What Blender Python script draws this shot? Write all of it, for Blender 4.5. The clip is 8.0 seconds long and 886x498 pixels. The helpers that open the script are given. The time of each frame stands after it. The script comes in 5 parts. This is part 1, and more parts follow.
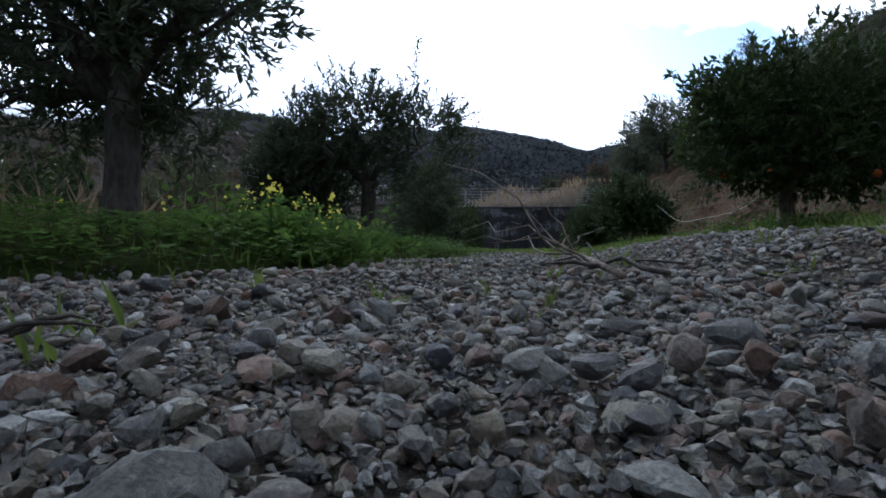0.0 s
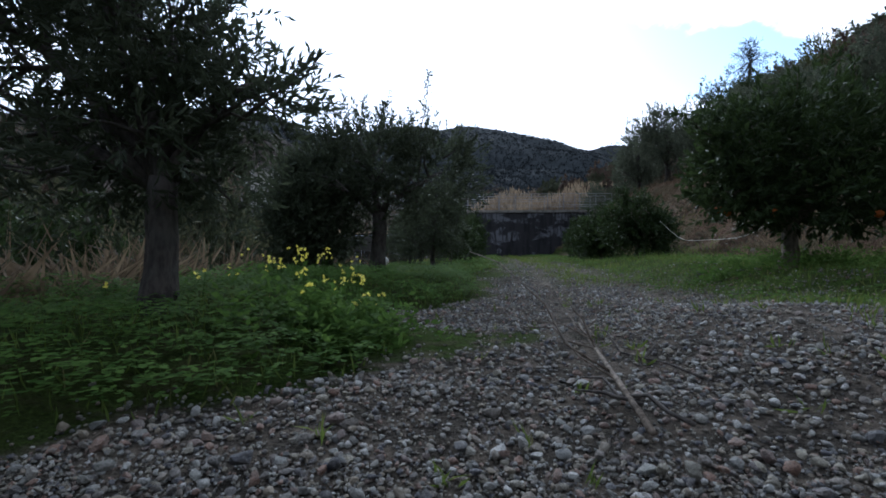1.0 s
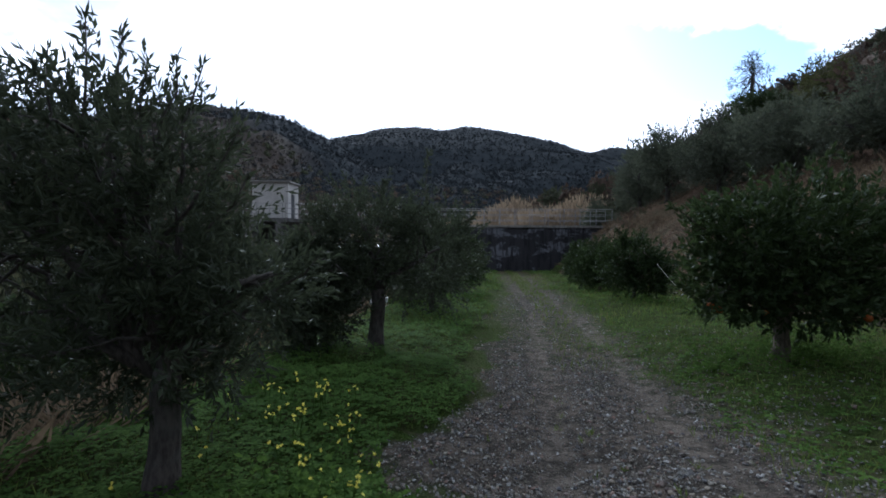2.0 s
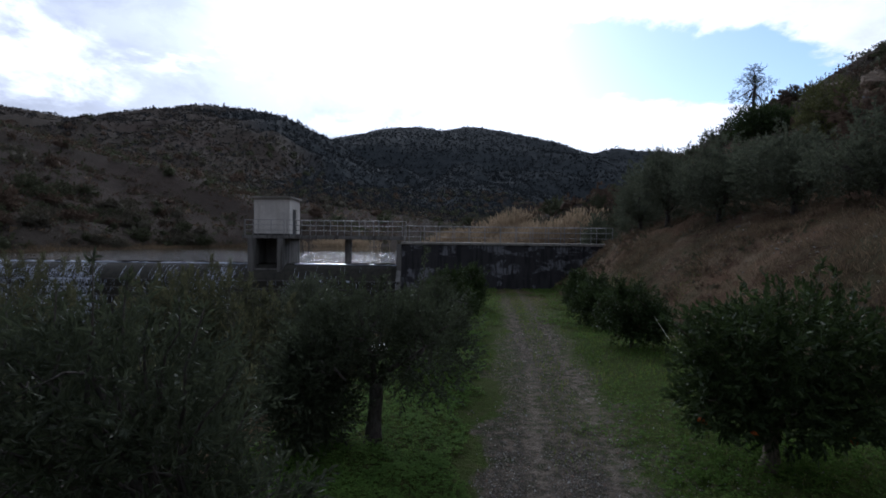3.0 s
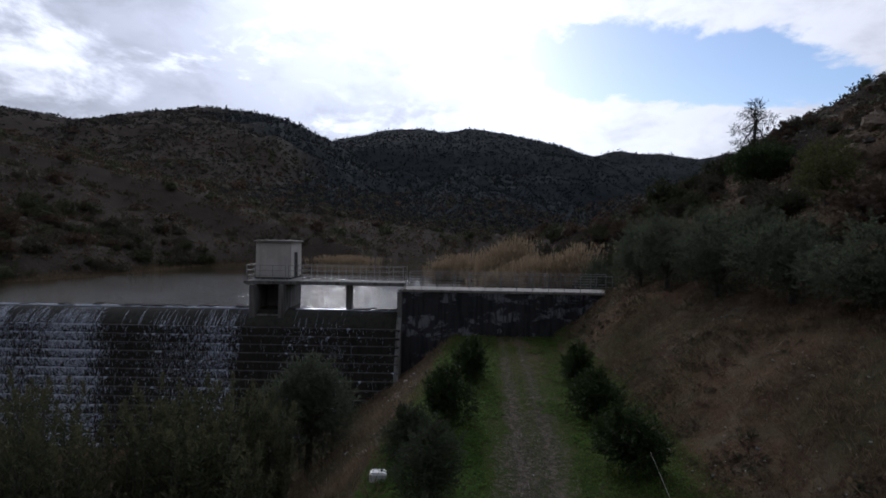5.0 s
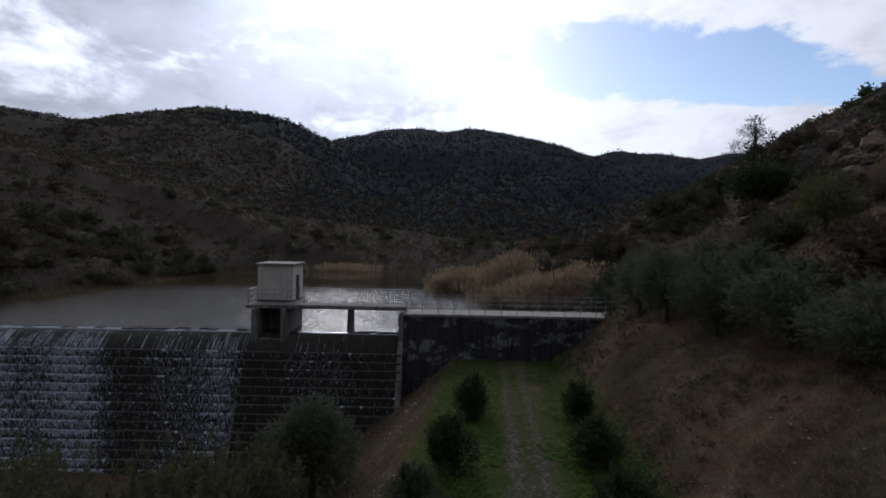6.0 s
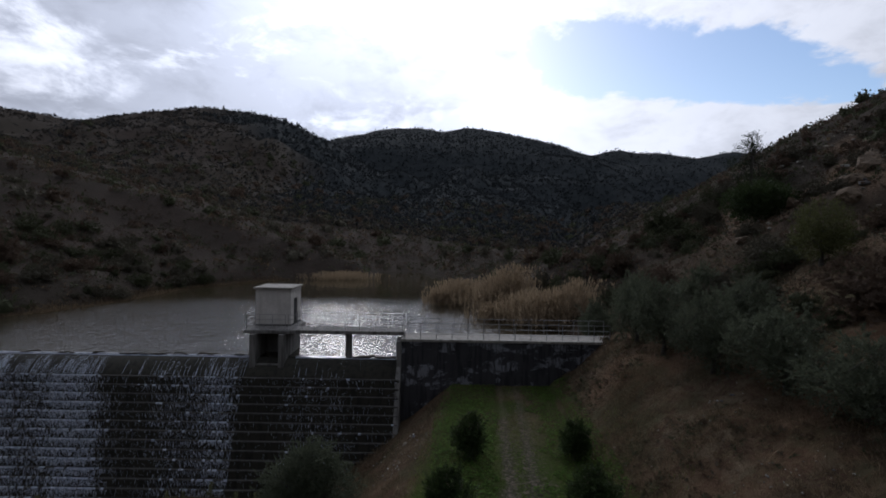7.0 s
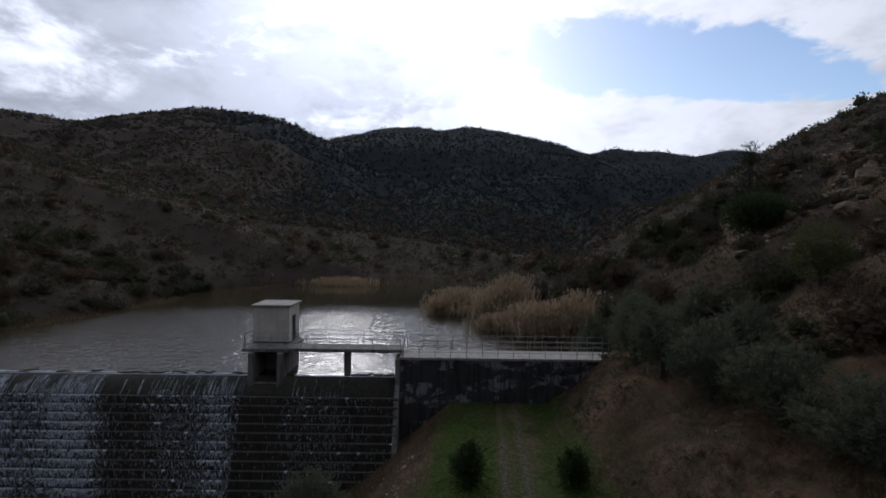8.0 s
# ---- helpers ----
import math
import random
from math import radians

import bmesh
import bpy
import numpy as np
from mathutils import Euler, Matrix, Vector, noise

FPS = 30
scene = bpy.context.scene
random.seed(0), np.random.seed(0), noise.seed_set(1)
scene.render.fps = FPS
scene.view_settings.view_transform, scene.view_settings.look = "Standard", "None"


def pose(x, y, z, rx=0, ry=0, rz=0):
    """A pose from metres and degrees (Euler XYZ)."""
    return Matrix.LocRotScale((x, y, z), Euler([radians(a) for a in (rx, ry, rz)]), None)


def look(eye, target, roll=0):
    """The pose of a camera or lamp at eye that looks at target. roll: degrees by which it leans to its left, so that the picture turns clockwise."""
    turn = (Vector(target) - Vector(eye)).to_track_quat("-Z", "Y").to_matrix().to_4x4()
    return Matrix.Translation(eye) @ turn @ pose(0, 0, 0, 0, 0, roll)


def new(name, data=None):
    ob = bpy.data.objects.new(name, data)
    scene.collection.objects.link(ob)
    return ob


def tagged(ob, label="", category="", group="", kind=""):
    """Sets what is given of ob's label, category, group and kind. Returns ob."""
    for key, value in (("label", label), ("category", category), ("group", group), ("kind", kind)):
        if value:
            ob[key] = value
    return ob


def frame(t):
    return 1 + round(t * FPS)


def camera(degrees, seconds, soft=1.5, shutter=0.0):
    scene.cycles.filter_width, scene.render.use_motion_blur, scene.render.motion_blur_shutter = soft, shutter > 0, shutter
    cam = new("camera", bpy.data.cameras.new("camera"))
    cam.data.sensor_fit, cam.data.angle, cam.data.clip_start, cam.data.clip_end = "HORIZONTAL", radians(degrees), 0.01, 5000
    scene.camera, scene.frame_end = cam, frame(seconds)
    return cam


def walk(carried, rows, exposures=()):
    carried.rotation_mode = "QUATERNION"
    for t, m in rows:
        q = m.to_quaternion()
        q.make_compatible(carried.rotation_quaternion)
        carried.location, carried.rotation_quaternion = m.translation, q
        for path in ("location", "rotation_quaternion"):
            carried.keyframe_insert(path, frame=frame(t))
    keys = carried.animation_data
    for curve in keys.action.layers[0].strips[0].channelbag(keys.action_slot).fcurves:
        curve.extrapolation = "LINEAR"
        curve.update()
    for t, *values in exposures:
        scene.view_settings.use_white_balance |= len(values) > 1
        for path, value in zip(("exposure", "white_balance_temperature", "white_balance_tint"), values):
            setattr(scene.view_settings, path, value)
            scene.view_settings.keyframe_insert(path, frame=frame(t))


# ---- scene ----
cam = camera(84.0, 8.0, soft=1.75)
PATH = [
    (0, (-0.047, 0.015, 0.101), (-0.035, 2.015, 0.061), -0.4),
    (0.5, (-0.075, -0.011, 0.184), (-0.065, 1.988, 0.144), -0.4),
    (1, (-0.146, -0.081, 0.442), (-0.137, 1.919, 0.4), -0.3),
    (1.5, (-0.145, -0.139, 0.808), (-0.139, 1.861, 0.763), 0.1),
    (2, (-0.115, -0.147, 1.325), (-0.109, 1.852, 1.282), 0.4),
    (3.5, (-0.067, -0.266, 3.11), (-0.07, 1.733, 3.063), 0.8),
    (4, (-0.059, -0.285, 3.873), (-0.063, 1.714, 3.825), 0.9),
    (4.5, (-0.05, -0.271, 4.619), (-0.055, 1.728, 4.576), 1.0),
    (6, (-0.188, -0.449, 7.004), (-0.192, 1.551, 6.955), 1.1),
    (6.5, (-0.166, -0.434, 7.853), (-0.165, 1.566, 7.801), 1.0),
    (7, (-0.193, -0.422, 8.66), (-0.19, 1.577, 8.606), 1.0),
    (7.5, (-0.142, -0.392, 9.482), (-0.138, 1.607, 9.425), 0.9),
    (8, (-0.164, -0.349, 9.889), (-0.157, 1.65, 9.828), 0.8),
]
EXPOSURES = [(0.0, 0.95, 5300, 9), (1.0, 0.98, 5250, 9), (2.0, 0.92, 5300, 10), (3.5, 0.14, 5600, 14), (8.0, -0.12, 5850, 13)]
walk(cam, [(t, look(eye, target, roll)) for t, eye, target, roll in PATH], EXPOSURES)

# ---- world, sun ----
SUN_AZ, SUN_EL = radians(-12), radians(28)      # measured from +y towards +x, and up from the ground
world = bpy.data.worlds.new("sky")
scene.world = world
world.use_nodes = True


def build_sky(nt):
    N, L = nt.nodes, nt.links
    N.clear()
    out = N.new("ShaderNodeOutputWorld")
    bg = N.new("ShaderNodeBackground")
    sky = N.new("ShaderNodeTexSky")
    sky.sky_type, sky.sun_disc = "NISHITA", False
    sky.sun_elevation, sky.sun_rotation = SUN_EL, SUN_AZ
    coord = N.new("ShaderNodeTexCoord")
    sep = N.new("ShaderNodeSeparateXYZ")
    L.new(coord.outputs["Generated"], sep.inputs[0])

    def m(op, a, b=None, c=None, clamp=False):
        n = N.new("ShaderNodeMath")
        n.operation, n.use_clamp = op, clamp
        for k, v in enumerate((a, b, c)):
            if v is None:
                continue
            if isinstance(v, (int, float)):
                n.inputs[k].default_value = v
            else:
                L.new(v, n.inputs[k])
        return n.outputs[0]

    def ramp(v, lo, hi, a=0.0, b=1.0):
        n = N.new("ShaderNodeMapRange")
        n.interpolation_type = "SMOOTHSTEP"
        L.new(v, n.inputs[0])
        for k, q in enumerate((lo, hi, a, b)):
            n.inputs[k + 1].default_value = q
        return n.outputs[0]

    def noise_of(vec, scale, detail, rough, dist=0.0):
        n = N.new("ShaderNodeTexNoise")
        n.inputs["Scale"].default_value, n.inputs["Detail"].default_value = scale, detail
        n.inputs["Roughness"].default_value, n.inputs["Distortion"].default_value = rough, dist
        L.new(vec, n.inputs["Vector"])
        return n.outputs["Fac"]

    # clouds lie on a layer overhead: direction / (height + a little)
    zc = m("MAXIMUM", sep.outputs[2], 0.0)
    div = m("ADD", zc, 0.22)
    u, v = m("DIVIDE", sep.outputs[0], div), m("DIVIDE", sep.outputs[1], div)
    comb = N.new("ShaderNodeCombineXYZ")
    L.new(u, comb.inputs[0]), L.new(v, comb.inputs[1])
    layer = comb.outputs[0]
    puff = N.new("ShaderNodeMapping")
    L.new(coord.outputs["Generated"], puff.inputs["Vector"])
    puff.inputs["Scale"].default_value = (1.0, 1.0, 1.9)
    puff.inputs["Location"].default_value = (0.35, 0.0, 0.12)
    big = noise_of(puff.outputs[0], 5.0, 9.0, 0.58, 0.5)
    fine = noise_of(puff.outputs[0], 9.0, 8.0, 0.6, 0.3)
    wisp = noise_of(layer, 3.2, 8.0, 0.6, 0.3)
    # a rift of blue to the right of the sun
    du = m("DIVIDE", m("SUBTRACT", u, 0.82), 0.56)
    dv = m("DIVIDE", m("SUBTRACT", v, 1.68), 0.30)
    slant = m("ADD", du, m("MULTIPLY", dv, -0.1))
    rift = m("SQRT", m("ADD", m("MULTIPLY", slant, slant), m("MULTIPLY", dv, dv)))
    rift = m("ADD", rift, m("MULTIPLY", m("SUBTRACT", big, 0.5), 1.7))
    rift = m("ADD", rift, m("MULTIPLY", m("SUBTRACT", wisp, 0.5), 1.1))
    cover = ramp(rift, 0.80, 1.02)
    # thick grey bellies towards the left, thin bright cloud round the sun
    side = ramp(u, 0.50, -0.45, 0.12, 1.0)
    belly = m("ADD", m("MULTIPLY", big, 0.65), m("MULTIPLY", fine, 0.35))
    grey = m("MULTIPLY", ramp(belly, 0.37, 0.53), side)
    veil = m("MULTIPLY", ramp(fine, 0.45, 0.75), 0.2)
    dot = N.new("ShaderNodeVectorMath")
    dot.operation = "DOT_PRODUCT"
    L.new(coord.outputs["Generated"], dot.inputs[0])
    dot.inputs[1].default_value = (math.sin(SUN_AZ) * math.cos(SUN_EL), math.cos(SUN_AZ) * math.cos(SUN_EL), math.sin(SUN_EL))
    glow = m("POWER", m("MAXIMUM", dot.outputs["Value"], 0.0), 5.0)
    glow_near = m("POWER", m("MAXIMUM", dot.outputs["Value"], 0.0), 40.0)
    wide = m("MULTIPLY_ADD", dot.outputs["Value"], 0.36, 0.36)
    light = m("ADD", m("ADD", m("ADD", 0.17, wide), m("MULTIPLY", glow, 0.72)), m("MULTIPLY", glow_near, 1.2))
    light = m("MULTIPLY", light, m("SUBTRACT", 1.0, m("MULTIPLY", grey, 0.50)))
    light = m("MULTIPLY", light, m("SUBTRACT", 1.0, veil))
    cloud = N.new("ShaderNodeMix")
    cloud.data_type = "RGBA"
    L.new(grey, cloud.inputs["Factor"])
    cloud.inputs["A"].default_value, cloud.inputs["B"].default_value = (1.0, 1.0, 1.02, 1), (0.93, 0.96, 1.05, 1)
    scaled = N.new("ShaderNodeVectorMath")
    scaled.operation = "SCALE"
    L.new(cloud.outputs["Result"], scaled.inputs[0]), L.new(light, scaled.inputs["Scale"])
    blue = N.new("ShaderNodeVectorMath")
    blue.operation = "MULTIPLY"
    L.new(sky.outputs[0], blue.inputs[0])
    blue.inputs[1].default_value = (SKY_GAIN, SKY_GAIN, SKY_GAIN)
    mix = N.new("ShaderNodeMix")
    mix.data_type = "RGBA"
    L.new(cover, mix.inputs["Factor"])
    L.new(blue.outputs[0], mix.inputs["A"]), L.new(scaled.outputs[0], mix.inputs["B"])
    L.new(mix.outputs["Result"], bg.inputs["Color"])
    bg.inputs["Strength"].default_value = SKY_STRENGTH
    L.new(bg.outputs[0], out.inputs["Surface"])


SKY_GAIN, SKY_STRENGTH = 0.135, 1.0
build_sky(world.node_tree)

sun = new("sun", bpy.data.lights.new("sun", "SUN"))
sun.data.energy, sun.data.angle, sun.data.color = 0.9, radians(10), (1.0, 0.95, 0.86)
sun.matrix_world = look((math.sin(SUN_AZ) * 60, math.cos(SUN_AZ) * 60, math.tan(SUN_EL) * 60), (0, 0, 0))

# ---- materials ----


class Nodes:
    """A short hand for building one material's nodes."""

    def __init__(self, name):
        self.mat = bpy.data.materials.new(name)
        self.mat.use_nodes = True
        self.nt = self.mat.node_tree
        self.bsdf = self.nt.nodes["Principled BSDF"]
        self.out = self.nt.nodes["Material Output"]

    def node(self, kind):
        return self.nt.nodes.new("ShaderNode" + kind)

    def link(self, a, b):
        self.nt.links.new(a, b)

    def put(self, socket, v):
        if isinstance(v, bpy.types.NodeSocket):
            self.link(v, socket)
        elif isinstance(v, tuple) and len(v) == 3 and socket.type == "RGBA":
            socket.default_value = (*v, 1)
        else:
            socket.default_value = v

    def coords(self, scale=(1, 1, 1), kind="Object"):
        t, mp = self.node("TexCoord"), self.node("Mapping")
        self.link(t.outputs[kind], mp.inputs["Vector"])
        mp.inputs["Scale"].default_value = scale
        return mp.outputs[0]

    def world_coords(self, scale=(1, 1, 1)):
        g, mp = self.node("NewGeometry"), self.node("Mapping")
        self.link(g.outputs["Position"], mp.inputs["Vector"])
        mp.inputs["Scale"].default_value = scale
        return mp.outputs[0]

    def noise(self, scale, detail=5.0, rough=0.6, vec=None, dist=0.0):
        n = self.node("TexNoise")
        n.inputs["Scale"].default_value, n.inputs["Detail"].default_value = scale, detail
        n.inputs["Roughness"].default_value, n.inputs["Distortion"].default_value = rough, dist
        if vec is not None:
            self.link(vec, n.inputs["Vector"])
        return n.outputs["Fac"]

    def span(self, v, lo, hi, a=0.0, b=1.0):
        n = self.node("MapRange")
        n.interpolation_type = "SMOOTHSTEP"
        self.put(n.inputs[0], v)
        for k, q in enumerate((lo, hi, a, b)):
            n.inputs[k + 1].default_value = q
        return n.outputs[0]

    def math(self, op, a, b=0.0):
        n = self.node("Math")
        n.operation = op
        self.put(n.inputs[0], a), self.put(n.inputs[1], b)
        return n.outputs[0]

    def mix(self, fac, a, b):
        n = self.node("Mix")
        n.data_type = "RGBA"
        self.put(n.inputs["Factor"], fac), self.put(n.inputs["A"], a), self.put(n.inputs["B"], b)
        return n.outputs["Result"]

    def ramp(self, v, stops):
        n = self.node("ValToRGB")
        self.link(v, n.inputs[0])
        e = n.color_ramp.elements
        while len(e) < len(stops):
            e.new(0.5)
        for q, (p, c) in zip(e, stops):
            q.position, q.color = p, (*c, 1)
        return n.outputs[0]

    def bump(self, height, strength, distance=0.01):
        n = self.node("Bump")
        n.inputs["Strength"].default_value, n.inputs["Distance"].default_value = strength, distance
        self.link(height, n.inputs["Height"])
        self.link(n.outputs[0], self.bsdf.inputs["Normal"])

    def finish(self, color, rough=0.8, metal=0.0, spec=0.3):
        self.put(self.bsdf.inputs["Base Color"], color)
        self.put(self.bsdf.inputs["Roughness"], rough)
        self.bsdf.inputs["Metallic"].default_value = metal
        self.bsdf.inputs["Specular IOR Level"].default_value = spec
        return self.mat

    def translucent(self, color, share):
        t, mx = self.node("BsdfTranslucent"), self.node("MixShader")
        self.put(t.inputs["Color"], color)
        mx.inputs[0].default_value = share
        self.link(self.bsdf.outputs[0], mx.inputs[1]), self.link(t.outputs[0], mx.inputs[2])
        self.link(mx.outputs[0], self.out.inputs["Surface"])


def stone_material(name, by_object):
    n = Nodes(name)
    if by_object:
        r = n.node("ObjectInfo").outputs["Random"]
    else:
        r = n.node("NewGeometry").outputs["Random Per Island"]
    tone = n.ramp(r, [(0.0, (0.055, 0.062, 0.085)), (0.14, (0.25, 0.21, 0.15)), (0.28, (0.075, 0.076, 0.088)), (0.42, (0.29, 0.265, 0.20)),
                      (0.54, (0.165, 0.165, 0.15)), (0.66, (0.23, 0.14, 0.10)), (0.76, (0.085, 0.086, 0.09)), (0.88, (0.30, 0.30, 0.27)), (0.97, (0.46, 0.455, 0.43)), (1.0, (0.25, 0.225, 0.18))])
    vec = n.world_coords()
    dust = n.span(n.noise(70, 5, 0.65, vec), 0.40, 0.68)
    grain = n.noise(330, 8, 0.75, vec)
    vein = n.span(n.noise(130, 3, 0.5, vec, 1.5), 0.60, 0.66, 0.0, 0.35)
    c = n.mix(n.math("MULTIPLY", dust, 0.28), tone, (0.28, 0.26, 0.215))
    c = n.mix(vein, c, (0.36, 0.35, 0.33))
    c = n.mix(n.span(grain, 0.34, 0.62, 0.6, 0.0), c, (0.03, 0.03, 0.03))
    n.bump(grain, 1.0, 0.004)
    return n.finish(c, 0.78, 0.0, 0.3)


def leaf_material(name, dark, light, share=0.25, rough=0.5, dry=None, fuzz=0.0, gloss=0.18):
    n = Nodes(name)
    r = n.node("NewGeometry").outputs["Random Per Island"]
    o = n.node("ObjectInfo").outputs["Random"]
    c = n.mix(r, dark, light)
    if dry:
        c = n.mix(n.span(r, 0.86, 0.9), c, dry)
    c = n.mix(n.math("MULTIPLY", o, 0.35), c, dark)
    patch = n.noise(2.2, 3, 0.6, n.world_coords())
    c = n.mix(n.span(patch, 0.35, 0.7, 0.0, 0.5), c, dark)
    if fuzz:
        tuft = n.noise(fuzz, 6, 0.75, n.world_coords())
        # low spots of the tuft bump are coloured darker than the darkest leaf
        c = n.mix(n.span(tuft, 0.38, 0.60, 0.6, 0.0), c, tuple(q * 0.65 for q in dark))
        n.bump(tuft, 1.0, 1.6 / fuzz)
    n.finish(c, rough, 0.0, 0.06 if fuzz else gloss)
    n.translucent(n.mix(0.5, c, light), share)
    return n.mat


def bark_material(name, a, b):
    n = Nodes(name)
    v = n.world_coords((1, 1, 0.35))
    f = n.noise(38, 6, 0.65, v)
    g = n.noise(6, 3, 0.5, n.world_coords())
    c = n.mix(n.span(f, 0.35, 0.65), a, b)
    c = n.mix(n.span(g, 0.45, 0.7, 0.0, 0.4), c, (0.09, 0.09, 0.08))
    n.bump(f, 0.9, 0.01)
    return n.finish(c, 0.9)


def concrete_material(name, base, streak, wash=0.0):
    n = Nodes(name)
    v = n.world_coords()
    big, fine = n.noise(0.8, 6, 0.6, v), n.noise(30, 6, 0.7, v)
    run = n.noise(2.2, 6, 0.65, n.world_coords((1.6, 1.6, 0.16)), 0.3)
    c = n.mix(n.span(big, 0.35, 0.7, 0.0, 0.6), base, tuple(q * 0.6 for q in base))
    c = n.mix(n.span(run, 0.46, 0.62, 0.0, 0.85), c, streak)
    if wash:
        cell = n.noise(1.25, 4, 0.6, n.world_coords((0.55, 1, 1.1)), 0.4)
        drip = n.noise(5.5, 4, 0.6, n.world_coords((1, 1, 0.2)))
        c = n.mix(n.math("MULTIPLY", n.span(cell, 0.52, 0.6, 0.0, wash), n.span(drip, 0.36, 0.58)), c, (0.42, 0.43, 0.48))
    c = n.mix(n.span(fine, 0.35, 0.7, 0.25, 0.0), c, (0.03, 0.03, 0.03))
    n.bump(fine, 0.35, 0.006)
    return n.finish(c, 0.88)


def plain_material(name, color, rough=0.6, metal=0.0, grain=25.0, depth=0.35, spec=0.35):
    n = Nodes(name)
    f, g = n.noise(grain, 5, 0.65, n.world_coords()), n.noise(grain * 0.12, 3, 0.5, n.world_coords())
    dark = tuple(q * (1 - depth) for q in color)
    c = n.mix(n.span(f, 0.3, 0.7), dark, color)
    c = n.mix(n.span(g, 0.4, 0.7, 0.0, 0.5), c, dark)
    n.bump(f, 0.15, 0.004)
    return n.finish(c, rough, metal, spec)


def ground_material():
    n = Nodes("earth")
    v = n.world_coords()

    def zone(name):
        a = n.node("Attribute")
        a.attribute_name = name
        return a.outputs["Fac"]

    f1, f2, f3 = n.noise(55, 6, 0.7, v), n.noise(7, 6, 0.65, v), n.noise(0.35, 6, 0.6, v)
    grit = n.mix(n.span(f1, 0.35, 0.65), (0.026, 0.023, 0.019), (0.085, 0.075, 0.062))
    grit = n.mix(n.span(f2, 0.45, 0.65, 0.0, 0.6), grit, (0.17, 0.14, 0.11))
    turf = n.mix(n.span(f1, 0.35, 0.65), (0.022, 0.036, 0.009), (0.056, 0.086, 0.018))
    turf = n.mix(n.span(f2, 0.44, 0.68, 0.0, 0.6), turf, (0.075, 0.062, 0.036))
    turf = n.mix(n.span(f3, 0.42, 0.6, 0.0, 0.5), turf, (0.050, 0.055, 0.024))
    soil = n.mix(n.span(f1, 0.3, 0.7), (0.036, 0.024, 0.017), (0.105, 0.066, 0.046))
    straw = n.mix(n.span(f1, 0.3, 0.7), (0.055, 0.042, 0.025), (0.13, 0.10, 0.060))
    dry = n.mix(n.span(f2, 0.42, 0.6), soil, straw)
    f4 = n.noise(1.4, 6, 0.7, v)
    dry = n.mix(n.span(f4, 0.48, 0.62, 0.0, 0.8), dry, (0.135, 0.108, 0.074))
    dry = n.mix(n.span(f4, 0.30, 0.44, 0.85, 0.0), dry, (0.034, 0.028, 0.019))
    red = n.noise(0.22, 5, 0.65, v, 0.5)
    dry = n.mix(n.span(red, 0.49, 0.61, 0.0, 0.38), dry, (0.135, 0.080, 0.052))
    moss = n.mix(n.span(f3, 0.45, 0.6, 0.0, 0.55), dry, (0.030, 0.036, 0.016))
    s1, s2 = n.noise(0.11, 8, 0.7, v), n.noise(0.018, 6, 0.6, v)
    far = n.mix(n.span(s1, 0.38, 0.62), (0.046, 0.038, 0.033), (0.064, 0.051, 0.044))
    dwarf = n.noise(0.9, 7, 0.7, v)
    far = n.mix(n.span(dwarf, 0.42, 0.60, 0.0, 0.5), far, (0.044, 0.038, 0.030))
    far = n.mix(n.span(s2, 0.40, 0.6, 0.0, 0.5), far, (0.048, 0.043, 0.034))
    # wooded ground: dark green-grey, with distance haze put in as a blue tint
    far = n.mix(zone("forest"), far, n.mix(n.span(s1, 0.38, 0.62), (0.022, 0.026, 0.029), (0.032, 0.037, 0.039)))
    dusty = n.mix(n.span(f1, 0.3, 0.7), (0.10, 0.085, 0.068), (0.21, 0.18, 0.145))
    rock = n.mix(n.span(f2, 0.4, 0.65), (0.10, 0.066, 0.045), (0.24, 0.18, 0.13))
    c = n.mix(zone("scrub"), moss, far)
    c = n.mix(zone("turf"), c, turf)
    c = n.mix(n.span(n.math("ADD", zone("gravel"), n.math("MULTIPLY", n.math("SUBTRACT", f2, 0.5), 1.3)), 0.25, 0.85), c, grit)
    c = n.mix(n.math("MULTIPLY", zone("dust"), n.span(f2, 0.35, 0.6)), c, dusty)
    c = n.mix(zone("rock"), c, rock)
    n.bump(n.math("ADD", n.math("ADD", f1, n.math("MULTIPLY", f2, 2.0)), n.math("MULTIPLY", dwarf, 8.0)), 0.9, 0.045)
    return n.finish(c, 1.0, 0.0, 0.02)


def lake_material():
    n = Nodes("lake water")
    v = n.world_coords((1.0, 1.15, 1.0))
    a, b = n.noise(1.9, 3, 0.55, v, 0.3), n.noise(7.0, 2, 0.6, v)
    place = n.node("SeparateXYZ")
    n.link(n.world_coords(), place.inputs[0])
    lee = n.span(place.outputs["Y"], 50.0, 66.0, 1.0, 0.10)
    n.bump(n.math("MULTIPLY", lee, n.math("ADD", n.math("MULTIPLY", a, 1.0), n.math("MULTIPLY", b, 0.10))), 1.0, 0.095)
    return n.finish(n.mix(n.noise(0.05, 3, 0.5, v), (0.024, 0.020, 0.012), (0.040, 0.032, 0.018)), 0.05, 0.0, 0.25)


EARTH = ground_material()
LAKE = lake_material()
STONE_ONE, STONE_MANY = stone_material("loose stone", True), stone_material("gravel", False)
OLIVE = leaf_material("olive leaf", (0.026, 0.034, 0.020), (0.074, 0.087, 0.049), 0.40, 0.55, gloss=0.12)
CITRUS = leaf_material("orange leaf", (0.018, 0.030, 0.012), (0.055, 0.080, 0.026), 0.34, 0.5, gloss=0.12)
CLOVER = leaf_material("clover leaf", (0.032, 0.068, 0.014), (0.115, 0.185, 0.040), 0.45, 0.85, gloss=0.05)
